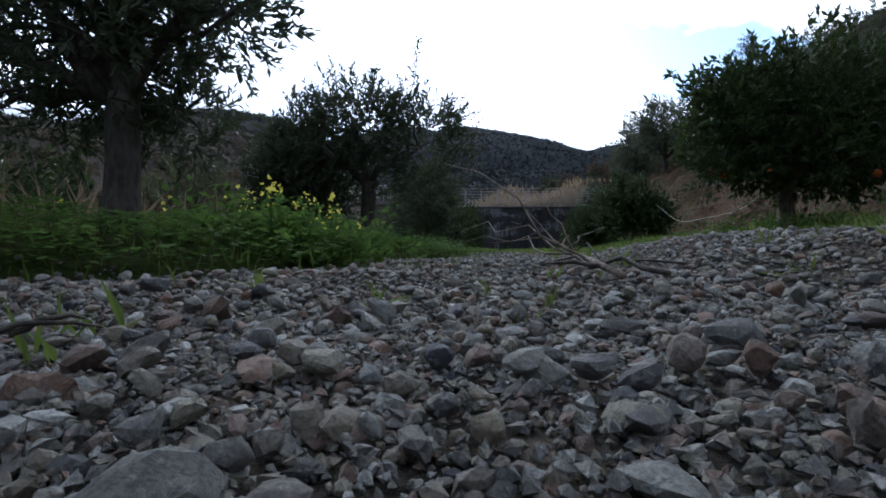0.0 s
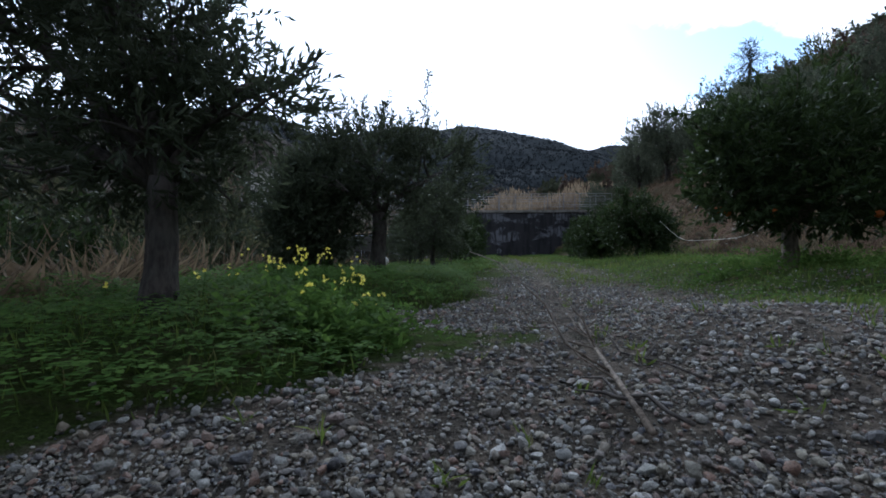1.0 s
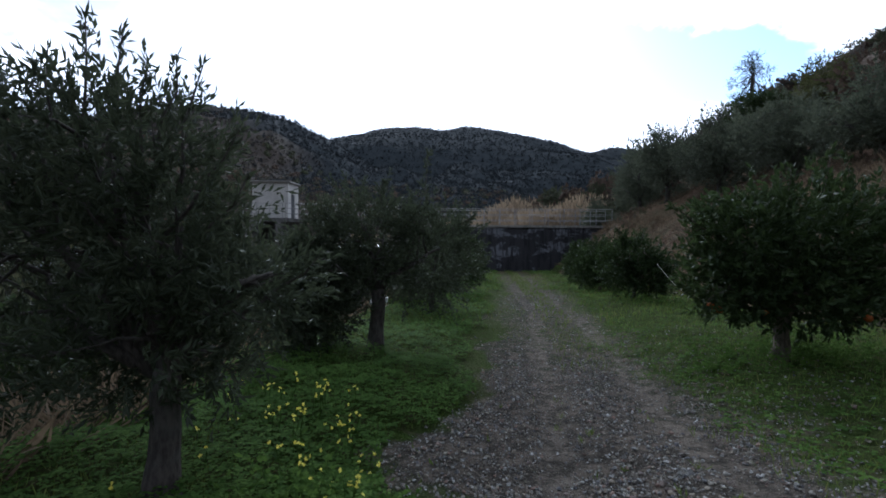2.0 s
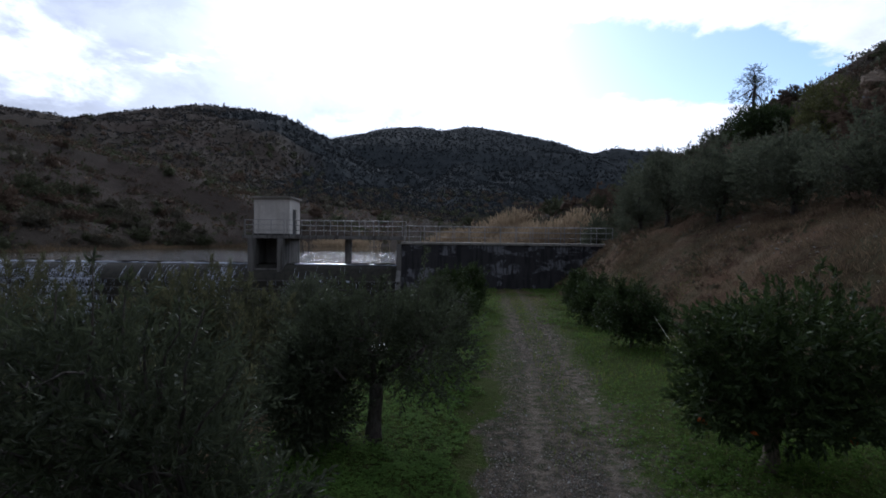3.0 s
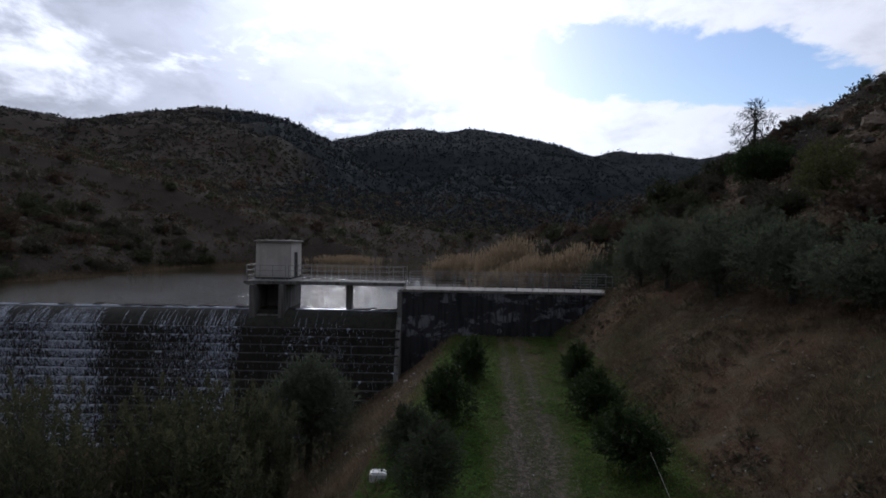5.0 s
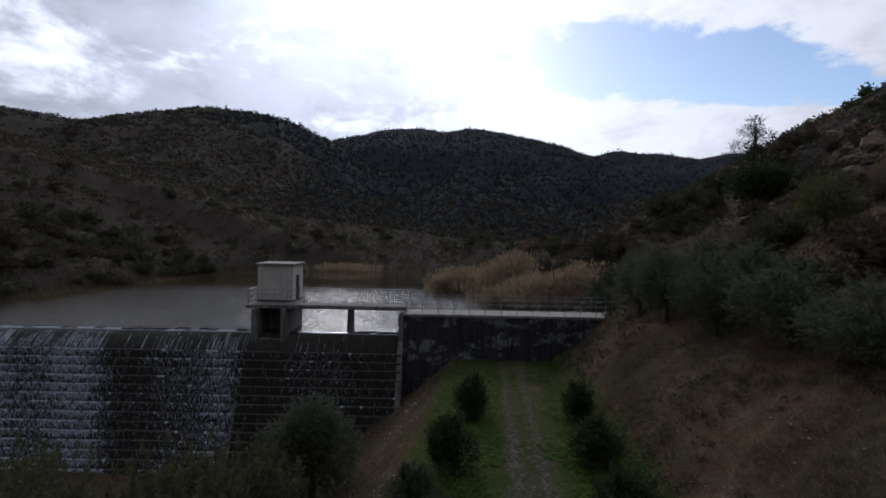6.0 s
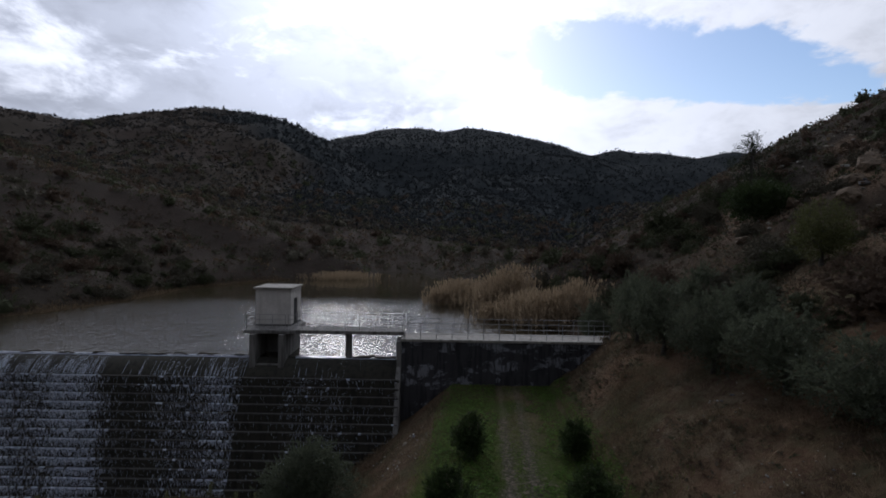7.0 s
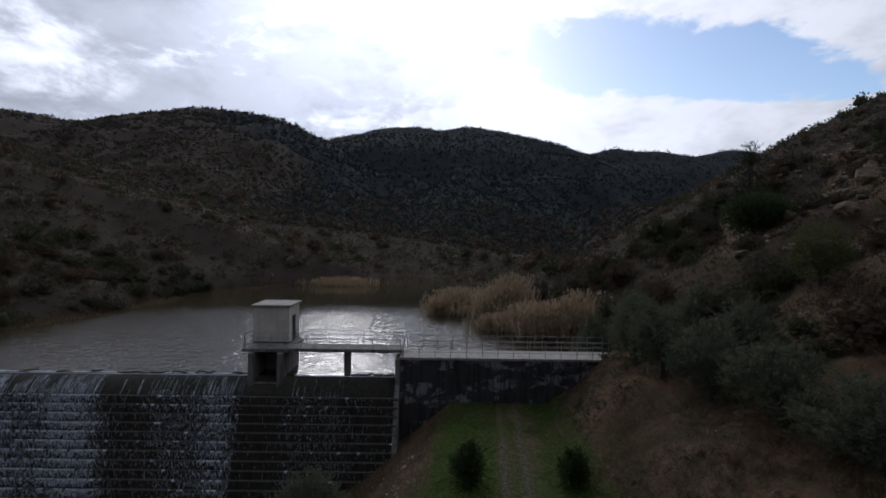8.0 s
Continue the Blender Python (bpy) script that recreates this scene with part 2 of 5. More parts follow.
GRASS = leaf_material("grass blade", (0.062, 0.095, 0.020), (0.18, 0.23, 0.055), 0.4, 0.7, (0.22, 0.18, 0.09), gloss=0.06)
STRAW = leaf_material("dry grass", (0.036, 0.024, 0.016), (0.25, 0.19, 0.12), 0.3, 0.85)
REED = leaf_material("dry reed", (0.17, 0.125, 0.080), (0.46, 0.36, 0.24), 0.35, 0.8)
OLIVE_DRY = leaf_material("hillside olive leaf", (0.046, 0.056, 0.038), (0.130, 0.145, 0.095), 0.42, 0.6, gloss=0.12)
BROOM = leaf_material("yellow-green leaf", (0.046, 0.052, 0.020), (0.135, 0.140, 0.055), 0.4, 0.6, gloss=0.1)
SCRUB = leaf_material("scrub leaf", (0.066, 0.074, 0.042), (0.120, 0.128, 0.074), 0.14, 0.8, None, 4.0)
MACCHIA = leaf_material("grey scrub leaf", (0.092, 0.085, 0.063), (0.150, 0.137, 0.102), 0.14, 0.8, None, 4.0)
# dark pine leaf colour with the haze of distance mixed in as blue
HAZED_WOODS = leaf_material("hazed far wood", (0.028, 0.033, 0.037), (0.042, 0.047, 0.050), 0.15, 0.9, gloss=0.03)
BROWN_WOODS = leaf_material("far heath", (0.050, 0.046, 0.040), (0.072, 0.063, 0.054), 0.15, 0.9, gloss=0.03)
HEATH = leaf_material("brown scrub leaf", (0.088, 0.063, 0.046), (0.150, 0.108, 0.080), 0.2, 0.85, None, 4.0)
PINE = leaf_material("pine needle", (0.016, 0.026, 0.012), (0.045, 0.065, 0.028), 0.12, 0.6)
PETAL = leaf_material("yellow petal", (0.72, 0.62, 0.06), (0.85, 0.80, 0.18), 0.4, 0.6)
OLEANDER = leaf_material("oleander leaf", (0.024, 0.030, 0.016), (0.100, 0.104, 0.054), 0.25, 0.7, (0.15, 0.14, 0.065))
OLEANDER_TIP = leaf_material("oleander shoot", (0.050, 0.056, 0.028), (0.150, 0.150, 0.080), 0.35, 0.7)
BARK, PALE_BARK = bark_material("olive bark", (0.026, 0.022, 0.019), (0.075, 0.064, 0.055)), bark_material("orange bark", (0.07, 0.06, 0.045), (0.16, 0.13, 0.10))
TWIG = bark_material("dead twig", (0.06, 0.045, 0.032), (0.19, 0.155, 0.12))
WALL = concrete_material("weathered concrete", (0.043, 0.042, 0.047), (0.014, 0.014, 0.017), 0.40)
PIER = concrete_material("grey concrete", (0.20, 0.195, 0.185), (0.07, 0.066, 0.06))
SLAB = concrete_material("pale concrete", (0.34, 0.32, 0.29), (0.20, 0.19, 0.17))
WEIR = concrete_material("algae-dark concrete", (0.036, 0.034, 0.025), (0.014, 0.013, 0.011))
# pale tone includes the sky reflected on the wet step edges
LIP = concrete_material("worn concrete with sky reflection", (0.105, 0.10, 0.097), (0.04, 0.037, 0.034))
RENDERED = concrete_material("cream render", (0.64, 0.61, 0.57), (0.50, 0.47, 0.43))
STEEL = plain_material("galvanised steel", (0.30, 0.30, 0.30), 0.5, 0.6)
DOOR = plain_material("dark door", (0.03, 0.03, 0.03), 0.6)
def foam_material():
    """Each thread of water takes its own brightness, broken up along its length."""
    n = Nodes("white water")
    r = n.node("NewGeometry").outputs["Random Per Island"]
    f = n.noise(14, 5, 0.7, n.world_coords((1, 1, 0.4)))
    c = n.mix(n.math("MULTIPLY", r, n.span(f, 0.35, 0.65)), (0.33, 0.38, 0.48), (0.86, 0.90, 1.0))
    return n.finish(c, 0.22, 0.0, 0.5)


FOAM = foam_material()
FRUIT = plain_material("orange peel", (0.40, 0.10, 0.010), 0.5, 0.0, 120.0, 0.15)
HOSE = plain_material("pale hose", (0.36, 0.34, 0.28), 0.6)
ROCK = plain_material("tan rock", (0.20, 0.15, 0.105), 0.9, 0.0, 6.0, 0.55)
DRIFT = plain_material("wet driftwood", (0.05, 0.042, 0.03), 0.8)
WHITE = plain_material("white plastic", (0.7, 0.7, 0.68), 0.5)

# ---- the land ----


def lattice(ix, iy, seed):
    v = np.sin(ix * 127.1 + iy * 311.7 + seed * 74.7) * 43758.5453
    return v - np.floor(v)


def value_noise(x, y, seed):
    ix, iy = np.floor(x), np.floor(y)
    fx, fy = x - ix, y - iy
    fx, fy = fx * fx * (3 - 2 * fx), fy * fy * (3 - 2 * fy)
    a, b = lattice(ix, iy, seed), lattice(ix + 1, iy, seed)
    c, d = lattice(ix, iy + 1, seed), lattice(ix + 1, iy + 1, seed)
    return (a * (1 - fx) + b * fx) * (1 - fy) + (c * (1 - fx) + d * fx) * fy - 0.5


def fbm(x, y, size, octaves=4, seed=1):
    total, amp = 0.0, 1.0
    for k in range(octaves):
        total = total + amp * value_noise(x / size, y / size, seed + k)
        size, amp = size * 0.5, amp * 0.5
    return total


def step01(v, lo, hi):
    q = np.clip((v - lo) / (hi - lo), 0, 1)
    return q * q * (3 - 2 * q)


WATER_Z = 0.70
DAM_Y = 30.15


def right_toe(y):
    """Where the right-hand hillside begins, for each y."""
    return np.interp(y, [-60, 0, 10, 17, 25, 29, 33, 45, 54, 70, 87, 106, 160], [8, 5.6, 5.2, 5.8, 6.3, 6.6, 7.6, 7.0, 1.5, 1.5, -1, -9, -16])


def left_toe(y):
    """The left-hand shore, and downstream the far bank of the stream."""
    return np.interp(y, [-60, 0, 28, 43, 46, 53, 60, 70, 78, 90, 92, 106, 160], [-26, -30, -34, -40, -38, -36, -35.5, -35.5, -30, -23, -14, -12, -17])


def terrace_edge(y):
    """The left rim of the terrace on which the track runs."""
    return np.interp(y, [-40, 0, 4, 8, 15, 22, 30], [-4, -2.6, -2.3, -1.7, -1.3, -0.3, 0.6])


def rut_left(y):
    return np.interp(y, [0, 2, 4, 10, 17, 29], [0.1, 0.45, 0.83, 1.8, 2.4, 3.4])


def rut_right(y):
    return np.interp(y, [0, 1.1, 2, 3.6, 5.1, 8.5, 17, 29], [0.5, 0.95, 1.35, 1.6, 1.9, 2.35, 3.3, 4.4])


def wheel_tracks(x, y, wide):
    return np.exp(-((x - rut_left(y)) / wide) ** 2) + np.exp(-((x - rut_right(y)) / wide) ** 2)


def road_left(y):
    return np.interp(y, [-3, 0, 0.8, 1.15, 1.4, 1.9, 3.0, 3.8, 5, 7, 10, 17, 29], [-2.5, -1.7, -1.0, -0.85, -0.5, -0.36, -0.28, 0.0, 0.25, 0.42, 0.85, 1.9, 3.2])


def road_right(y):
    return np.interp(y, [-3, 0, 1.1, 2.1, 2.6, 4, 5.2, 7, 10, 17, 29], [3.4, 2.2, 1.7, 1.9, 2.0, 2.0, 2.1, 2.35, 2.9, 4.0, 5.3])


def ridge(x, y, line, fall):
    """Height of a hill whose crest runs along line, falling off on both sides."""
    best = np.full(np.shape(x), -1e3)
    for (x0, y0, z0), (x1, y1, z1) in zip(line, line[1:]):
        ex, ey = x1 - x0, y1 - y0
        s = np.clip(((x - x0) * ex + (y - y0) * ey) / (ex * ex + ey * ey), 0, 1)
        d = np.hypot(x - x0 - s * ex, y - y0 - s * ey)
        best = np.maximum(best, z0 + s * (z1 - z0) - fall * d)
    return best


LEFT_HILL = [(-700, 560, 150), (-446, 500, 138), (-372, 500, 124), (-345, 500, 119), (-297, 500, 131), (-247, 500, 135.5), (-185, 500, 128.5), (-139, 500, 113), (-100, 490, 97)]
FAR_HILL = [(-330, 900, 150), (-221, 900, 175), (-148, 900, 196), (-45, 900, 211), (-4, 900, 204), (37, 900, 208), (99, 900, 199), (130, 900, 192), (180, 900, 170), (243, 900, 152), (315, 900, 168), (388, 900, 167), (460, 900, 160), (522, 900, 173), (700, 900, 150)]
RIGHT_HILL = [(150, -60, 52), (112, 40, 49), (92, 88, 43), (85, 95, 39), (79, 95, 34), (69, 95, 29.5), (60, 96, 24), (55, 98, 19), (58, 130, 18), (66, 200, 22), (52, 290, 14)]


def land(x, y):
    x, y = np.asarray(x, float), np.asarray(y, float)
    # floor of the valley: stream bed below the dam, lake bed above it, climbing upstream
    floor = np.where(y < 31.3, -6.6, -2.2) + np.clip(y - 95, 0, 400) * 0.075
    z = floor + fbm(x, y, 3.0, 3, 3) * 0.5
    # the terrace with the track
    rise = -0.023 * np.clip(y - 2, 0, 40) + 0.13 * step01(road_left(y) - x, 0.0, 0.7) * step01(y, -1, 0.6) * (1 - step01(y, 5, 9)) + 0.2 * step01(x - road_right(y), 0.1, 1.0) * (1 - step01(y, 8, 16))
    ruts = -0.03 * wheel_tracks(x, y, 0.2) * step01(y, 2.0, 4)
    rise = rise + ruts + fbm(x, y, 0.9, 3, 11) * 0.035 + 0.11 * step01(x, 0.5, 1.25) * step01(y, 0.55, 1.3) * (1 - step01(y, 2.2, 3.6))
    bank = rise - np.clip(terrace_edge(y) - x, 0, 50) * (0.72 + 0.25 * fbm(x, y, 3.5, 3, 5))
    z = np.where(y < 31.3, np.maximum(z, bank), z)
    # right-hand hillside
    s = x - right_toe(y)
    low = np.where(y < 31.3, -0.35, -2.2)
    climb = np.interp(s, [0, 1.2, 3.3, 5, 7.5, 13, 24, 30, 45, 80], [0, 0.72, 2.6, 3.5, 4.3, 7.8, 12.3, 16.0, 24, 42])
    taper = np.where(y > 31.3, 1.0 + (0.25 - 0.15 * step01(y, 38, 50)) * step01(y, 31, 36), 1.0)
    slope = low + climb * taper * (1 - 0.35 * step01(y, 70, 160)) + fbm(x, y, 6.0, 4, 8) * 0.9 * step01(s, 0.5, 6) + fbm(x, y, 1.4, 3, 18) * 0.5 * step01(s, 0.2, 1.5)
    z = np.where(s > 0, np.maximum(z, slope), z)
    z = np.where(s > 14, np.minimum(z, np.maximum(ridge(x * 1.9, y, [(1.9 * a, b, c) for a, b, c in RIGHT_HILL], 0.36) + 20 * (1 - step01(y, 44, 70)) + fbm(x, y, 14, 4, 9) * 1.5, floor)), z)
    # left-hand hillside
    q = left_toe(y) - x
    climb = np.interp(q, [0, 1.5, 5, 12, 40, 120, 300, 700], [0, 0.5, 3.2, 4.8, 14, 34, 75, 150])
    low = np.where(y < 31.3, -6.6, 0.35)
    z = np.where(q > 0, np.maximum(z, low + climb + fbm(x, y, 9, 4, 15) * 1.6 * step01(q, 1, 10)), z)
    # the ranges
    rough = fbm(x, y, 90, 5, 21)
    hills = np.maximum(ridge(x, y, LEFT_HILL, 0.29) - 2.5 + rough * 9 * step01(y, 120, 300), ridge(x, y, FAR_HILL, 0.34) - 0.5 + rough * 9 * step01(y, 150, 420))
    spurs = (np.abs(fbm(x + 40, y * 0.6, 130, 3, 31)) * 85 + np.abs(fbm(x, y * 0.8, 45, 2, 35)) * 12) * step01(y, 110, 320)
    peak = 1 - step01(hills, 70, 118)
    z = np.maximum(z, hills - spurs * (0.06 + 0.94 * peak))
    # hills close the valley behind as well
    return np.maximum(z, (-y - 70) * 0.35)


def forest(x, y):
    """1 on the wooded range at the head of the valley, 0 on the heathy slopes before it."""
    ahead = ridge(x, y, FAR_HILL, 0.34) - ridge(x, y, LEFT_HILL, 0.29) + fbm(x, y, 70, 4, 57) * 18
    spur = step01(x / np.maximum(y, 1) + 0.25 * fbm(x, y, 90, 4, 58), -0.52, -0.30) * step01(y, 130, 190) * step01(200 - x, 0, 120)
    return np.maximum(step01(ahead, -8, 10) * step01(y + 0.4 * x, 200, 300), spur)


def spot(x, y, sink=0.0):
    return (x, y, float(land(x, y)) - sink)


def zones(x, y):
    """Which cover lies where: gravel, turf, scrub and bare rock, each from 0 to 1."""
    edge = fbm(x, y, 0.7, 3, 41) * 0.9
    on = step01(x - road_left(y) + edge, -0.2, 0.35) * step01(road_right(y) - x + edge, -0.75, 0.45)
    thin = np.interp(y, [0, 4, 8, 14, 22, 29], [1.0, 0.92, 0.58, 0.42, 0.3, 0.1])
    wheel = wheel_tracks(x, y, 0.32)
    dust = np.clip(wheel_tracks(x, y + 0.3 * fbm(x, y, 0.6, 2, 44), 0.13) + 0.45 * np.exp(-((x - road_right(y) + 0.15) / 0.25) ** 2), 0, 1) * step01(y, 0.8, 2.2) * (0.9 - 0.6 * step01(y, 5, 13)) * (y < 30)
    gravel = on * np.clip(thin + 0.35 * wheel * step01(y, 6, 12), 0, 1) * (y < 30.2)
    terrace = step01(x - terrace_edge(y), -0.5, 0.3) * step01(right_toe(y) + 0.4 - x, -0.8, 0.5) * (y < 30.4)
    terrace = terrace * (1 - 0.75 * step01(y, 16, 27) * step01(fbm(x, y, 2.0, 3, 47), -0.25, 0.15))
    far = np.hypot(x, y)
    scrub = step01(far, 26, 55)
    s = x - right_toe(y)
    rock = step01(fbm(x, y, 8, 4, 51), 0.12, 0.3) * step01(s, 12, 20) * (1 - step01(far, 70, 110))
    return gravel, terrace, scrub, rock, dust, forest(x, y)


def mesh_from(name, verts, faces, smooth=True):
    me = bpy.data.meshes.new(name)
    me.from_pydata(verts, [], faces)
    if smooth:
        me.polygons.foreach_set("use_smooth", [True] * len(me.polygons))
    return me


def quads_mesh(name, verts, quads, material, smooth=False):
    """A mesh from arrays: verts (n, 3) and quads (m, 4) or triangles (m, 3)."""
    verts, quads = np.ascontiguousarray(verts, dtype=np.float32), np.ascontiguousarray(quads, dtype=np.int32)
    me = bpy.data.meshes.new(name)
    k = quads.shape[1]
    me.vertices.add(len(verts))
    me.vertices.foreach_set("co", verts.ravel())
    me.loops.add(quads.size)
    me.loops.foreach_set("vertex_index", quads.ravel())
    me.polygons.add(len(quads))
    me.polygons.foreach_set("loop_start", np.arange(0, quads.size, k, dtype=np.int32))
    me.polygons.foreach_set("use_smooth", np.full(len(quads), smooth))
    me.update(calc_edges=True)
    me.materials.append(material)
    return me


def build_ground():
    u = np.linspace(-1, 1, 331)
    xs = 1.6 * np.sinh(u * math.asinh(1500 / 1.6))
    xs = np.sort(xs)
    w = np.linspace(-math.asinh(300 / 1.6), math.asinh(1800 / 1.6), 370)
    ys = 1.6 * np.sinh(w) + 1.0
    # a clean edge under the dam wall
    ys = np.sort(np.concatenate([ys, [30.6, 31.25, 31.35, 32.0]]))
    X, Y = np.meshgrid(xs, ys)
    Z = land(X, Y)
    n, m = X.shape
    idx = np.arange(n * m).reshape(n, m)
    quads = np.stack([idx[:-1, :-1], idx[:-1, 1:], idx[1:, 1:], idx[1:, :-1]], -1).reshape(-1, 4)
    me = quads_mesh("ground", np.stack([X, Y, Z], -1).reshape(-1, 3), quads, EARTH, True)
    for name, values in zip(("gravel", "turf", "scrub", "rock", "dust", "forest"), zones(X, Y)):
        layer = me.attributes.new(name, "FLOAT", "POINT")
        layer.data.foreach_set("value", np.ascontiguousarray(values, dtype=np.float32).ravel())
    return tagged(new("ground", me), "valley ground with gravel track, green turf and brown scrub hills", "ground", kind="structure")


GROUND = build_ground()


def part(name, bm, material, parent=None, label="", smooth=False):
    """Links a bmesh, or a finished mesh, as one object under a thing."""
    if isinstance(bm, bpy.types.Mesh):
        me = bm
    else:
        me = bpy.data.meshes.new(name)
        bmesh.ops.recalc_face_normals(bm, faces=bm.faces)
        bm.to_mesh(me)
        bm.free()
        me.materials.append(material)
        if smooth:
            me.polygons.foreach_set("use_smooth", [True] * len(me.polygons))
    ob = new(name, me)
    ob.parent = parent
    if label:
        ob["label"] = label
    return ob


def thing(name, label, category, at=(0, 0, 0), group="", kind=""):
    ob = new(name)
    ob.empty_display_size = 0.1
    ob.location = at
    return tagged(ob, label, category, group, kind)


def box(x0, x1, y0, y1, z0, z1, bevel=0.0, bm=None):
    bm = bm or bmesh.new()
    made = bmesh.ops.create_cube(bm, size=1.0, matrix=Matrix.LocRotScale(((x0 + x1) / 2, (y0 + y1) / 2, (z0 + z1) / 2), None, (x1 - x0, y1 - y0, z1 - z0)))
    if bevel:
        edges = list({e for v in made["verts"] for e in v.link_edges})
        bmesh.ops.bevel(bm, geom=edges, offset=bevel, segments=2, affect="EDGES")
    return bm


def tube(points, radii, sides=8, bm=None, cap=True):
    """A round bar along points, with its radius at each."""
    bm = bm or bmesh.new()
    pts = [Vector(p) for p in points]
    rings = []
    for k, p in enumerate(pts):
        d = (pts[min(k + 1, len(pts) - 1)] - pts[max(k - 1, 0)]).normalized()
        a = d.orthogonal().normalized() if k == 0 else (a - d * a.dot(d)).normalized()
        b = d.cross(a)
        r = radii[k] if isinstance(radii, (list, tuple)) else radii
        rings.append([bm.verts.new(p + (a * math.cos(q) + b * math.sin(q)) * r) for q in (2 * math.pi * j / sides for j in range(sides))])
    for r0, r1 in zip(rings, rings[1:]):
        for j in range(sides):
            bm.faces.new((r0[j], r0[(j + 1) % sides], r1[(j + 1) % sides], r1[j]))
    if cap:
        bm.faces.new(rings[0][::-1])
        bm.faces.new(rings[-1])
    return bm


# ---- the lake ----
def build_lake():
    ys = np.concatenate([np.arange(31.0, 62, 0.15), np.arange(62, 110, 0.45), np.linspace(111, 170, 40)])
    xs = np.arange(-48, 13, 0.21)
    X, Y = np.meshgrid(xs, ys)
    # wind ripples running down the lake
    chop = 0.007 * fbm(X, Y * 1.1, 0.55, 2, 91) + 0.012 * fbm(X, Y, 4.0, 2, 95)
    chop = chop * step01(Y, 31.2, 33.5) * (1 - 0.85 * step01(Y, 52, 72))
    n, m = X.shape
    idx = np.arange(n * m).reshape(n, m)
    quads = np.stack([idx[:-1, :-1], idx[:-1, 1:], idx[1:, 1:], idx[1:, :-1]], -1).reshape(-1, 4)
    me = quads_mesh("water", np.stack([X, Y, WATER_Z + chop], -1).reshape(-1, 3), quads, LAKE, True)
    return tagged(new("water", me), "rippled grey-brown lake water held behind the weir", "water", kind="structure")


build_lake()

# ---- the dam ----
WEIR_X0, WEIR_X1 = -44.0, -2.70
WALL_TOP = 2.15
STEP_RISE, STEP_RUN, STEP_TOP = 0.48, 0.20, -0.25
OGEE = [(33.2, 0.45), (32.4, 0.62), (31.7, 0.70), (31.2, 0.69), (30.8, 0.60), (30.45, 0.44), (30.15, 0.22), (29.92, -0.02), (29.75, -0.25)]


def build_weir():
    weir = thing("stepped_weir", "algae-dark concrete stepped spillway with a rounded crest", "weir", (0, 29, 0), kind="structure")
    bm = bmesh.new()
    line = OGEE + [(29.75, -7.5), (33.2, -7.5)]
    a = [bm.verts.new((WEIR_X0, y, z)) for y, z in line]
    b = [bm.verts.new((WEIR_X1, y, z)) for y, z in line]
    for k in range(len(line)):
        j = (k + 1) % len(line)
        bm.faces.new((a[k], a[j], b[j], b[k]))
    bm.faces.new(a), bm.faces.new(b[::-1])
    at = Matrix.Translation((0, -29, 0))
    bmesh.ops.transform(bm, matrix=at, verts=bm.verts)
    part("crest", bm, WEIR, weir, "smooth rounded weir crest", True)
    for k in range(14):
        y, z = 29.75 - STEP_RUN * k, STEP_TOP - STEP_RISE * k
        bm = box(WEIR_X0, WEIR_X1, y - STEP_RUN - 29, 29.74 - 29, z - STEP_RISE - 0.02, z - 0.012 * (k % 3), 0.012)
        step = part("step", bm, WEIR, weir)
        # pale strip: the wet tread's reflection of the sky, put into its colour
        part("nosing", box(WEIR_X0, WEIR_X1, y - STEP_RUN - 0.03 - 29, y - STEP_RUN + 0.06 - 29, z - 0.06, z + 0.008, 0.012), LIP, step, "worn step edge, pale with painted sky reflection")
    return weir


build_weir()


def flow(x):
    """How much water runs over the weir at each x, 0 to 1."""
    band = np.interp(x, [-44, -30, -21.5, -20.8, -17.8, -17.0, -12.7, -12.2, -9.9, -9.5, -6.3, -5.9, -3.2, -2.8], [0.9, 1.0, 0.95, 0.14, 0.12, 0.62, 0.55, 0.05, 0.05, 0.34, 0.18, 0.05, 0.03, 0.03])
    return np.clip(band * (0.75 + 0.9 * fbm(np.asarray(x, float), np.zeros(np.shape(x)), 0.7, 3, 33)), 0, 1)


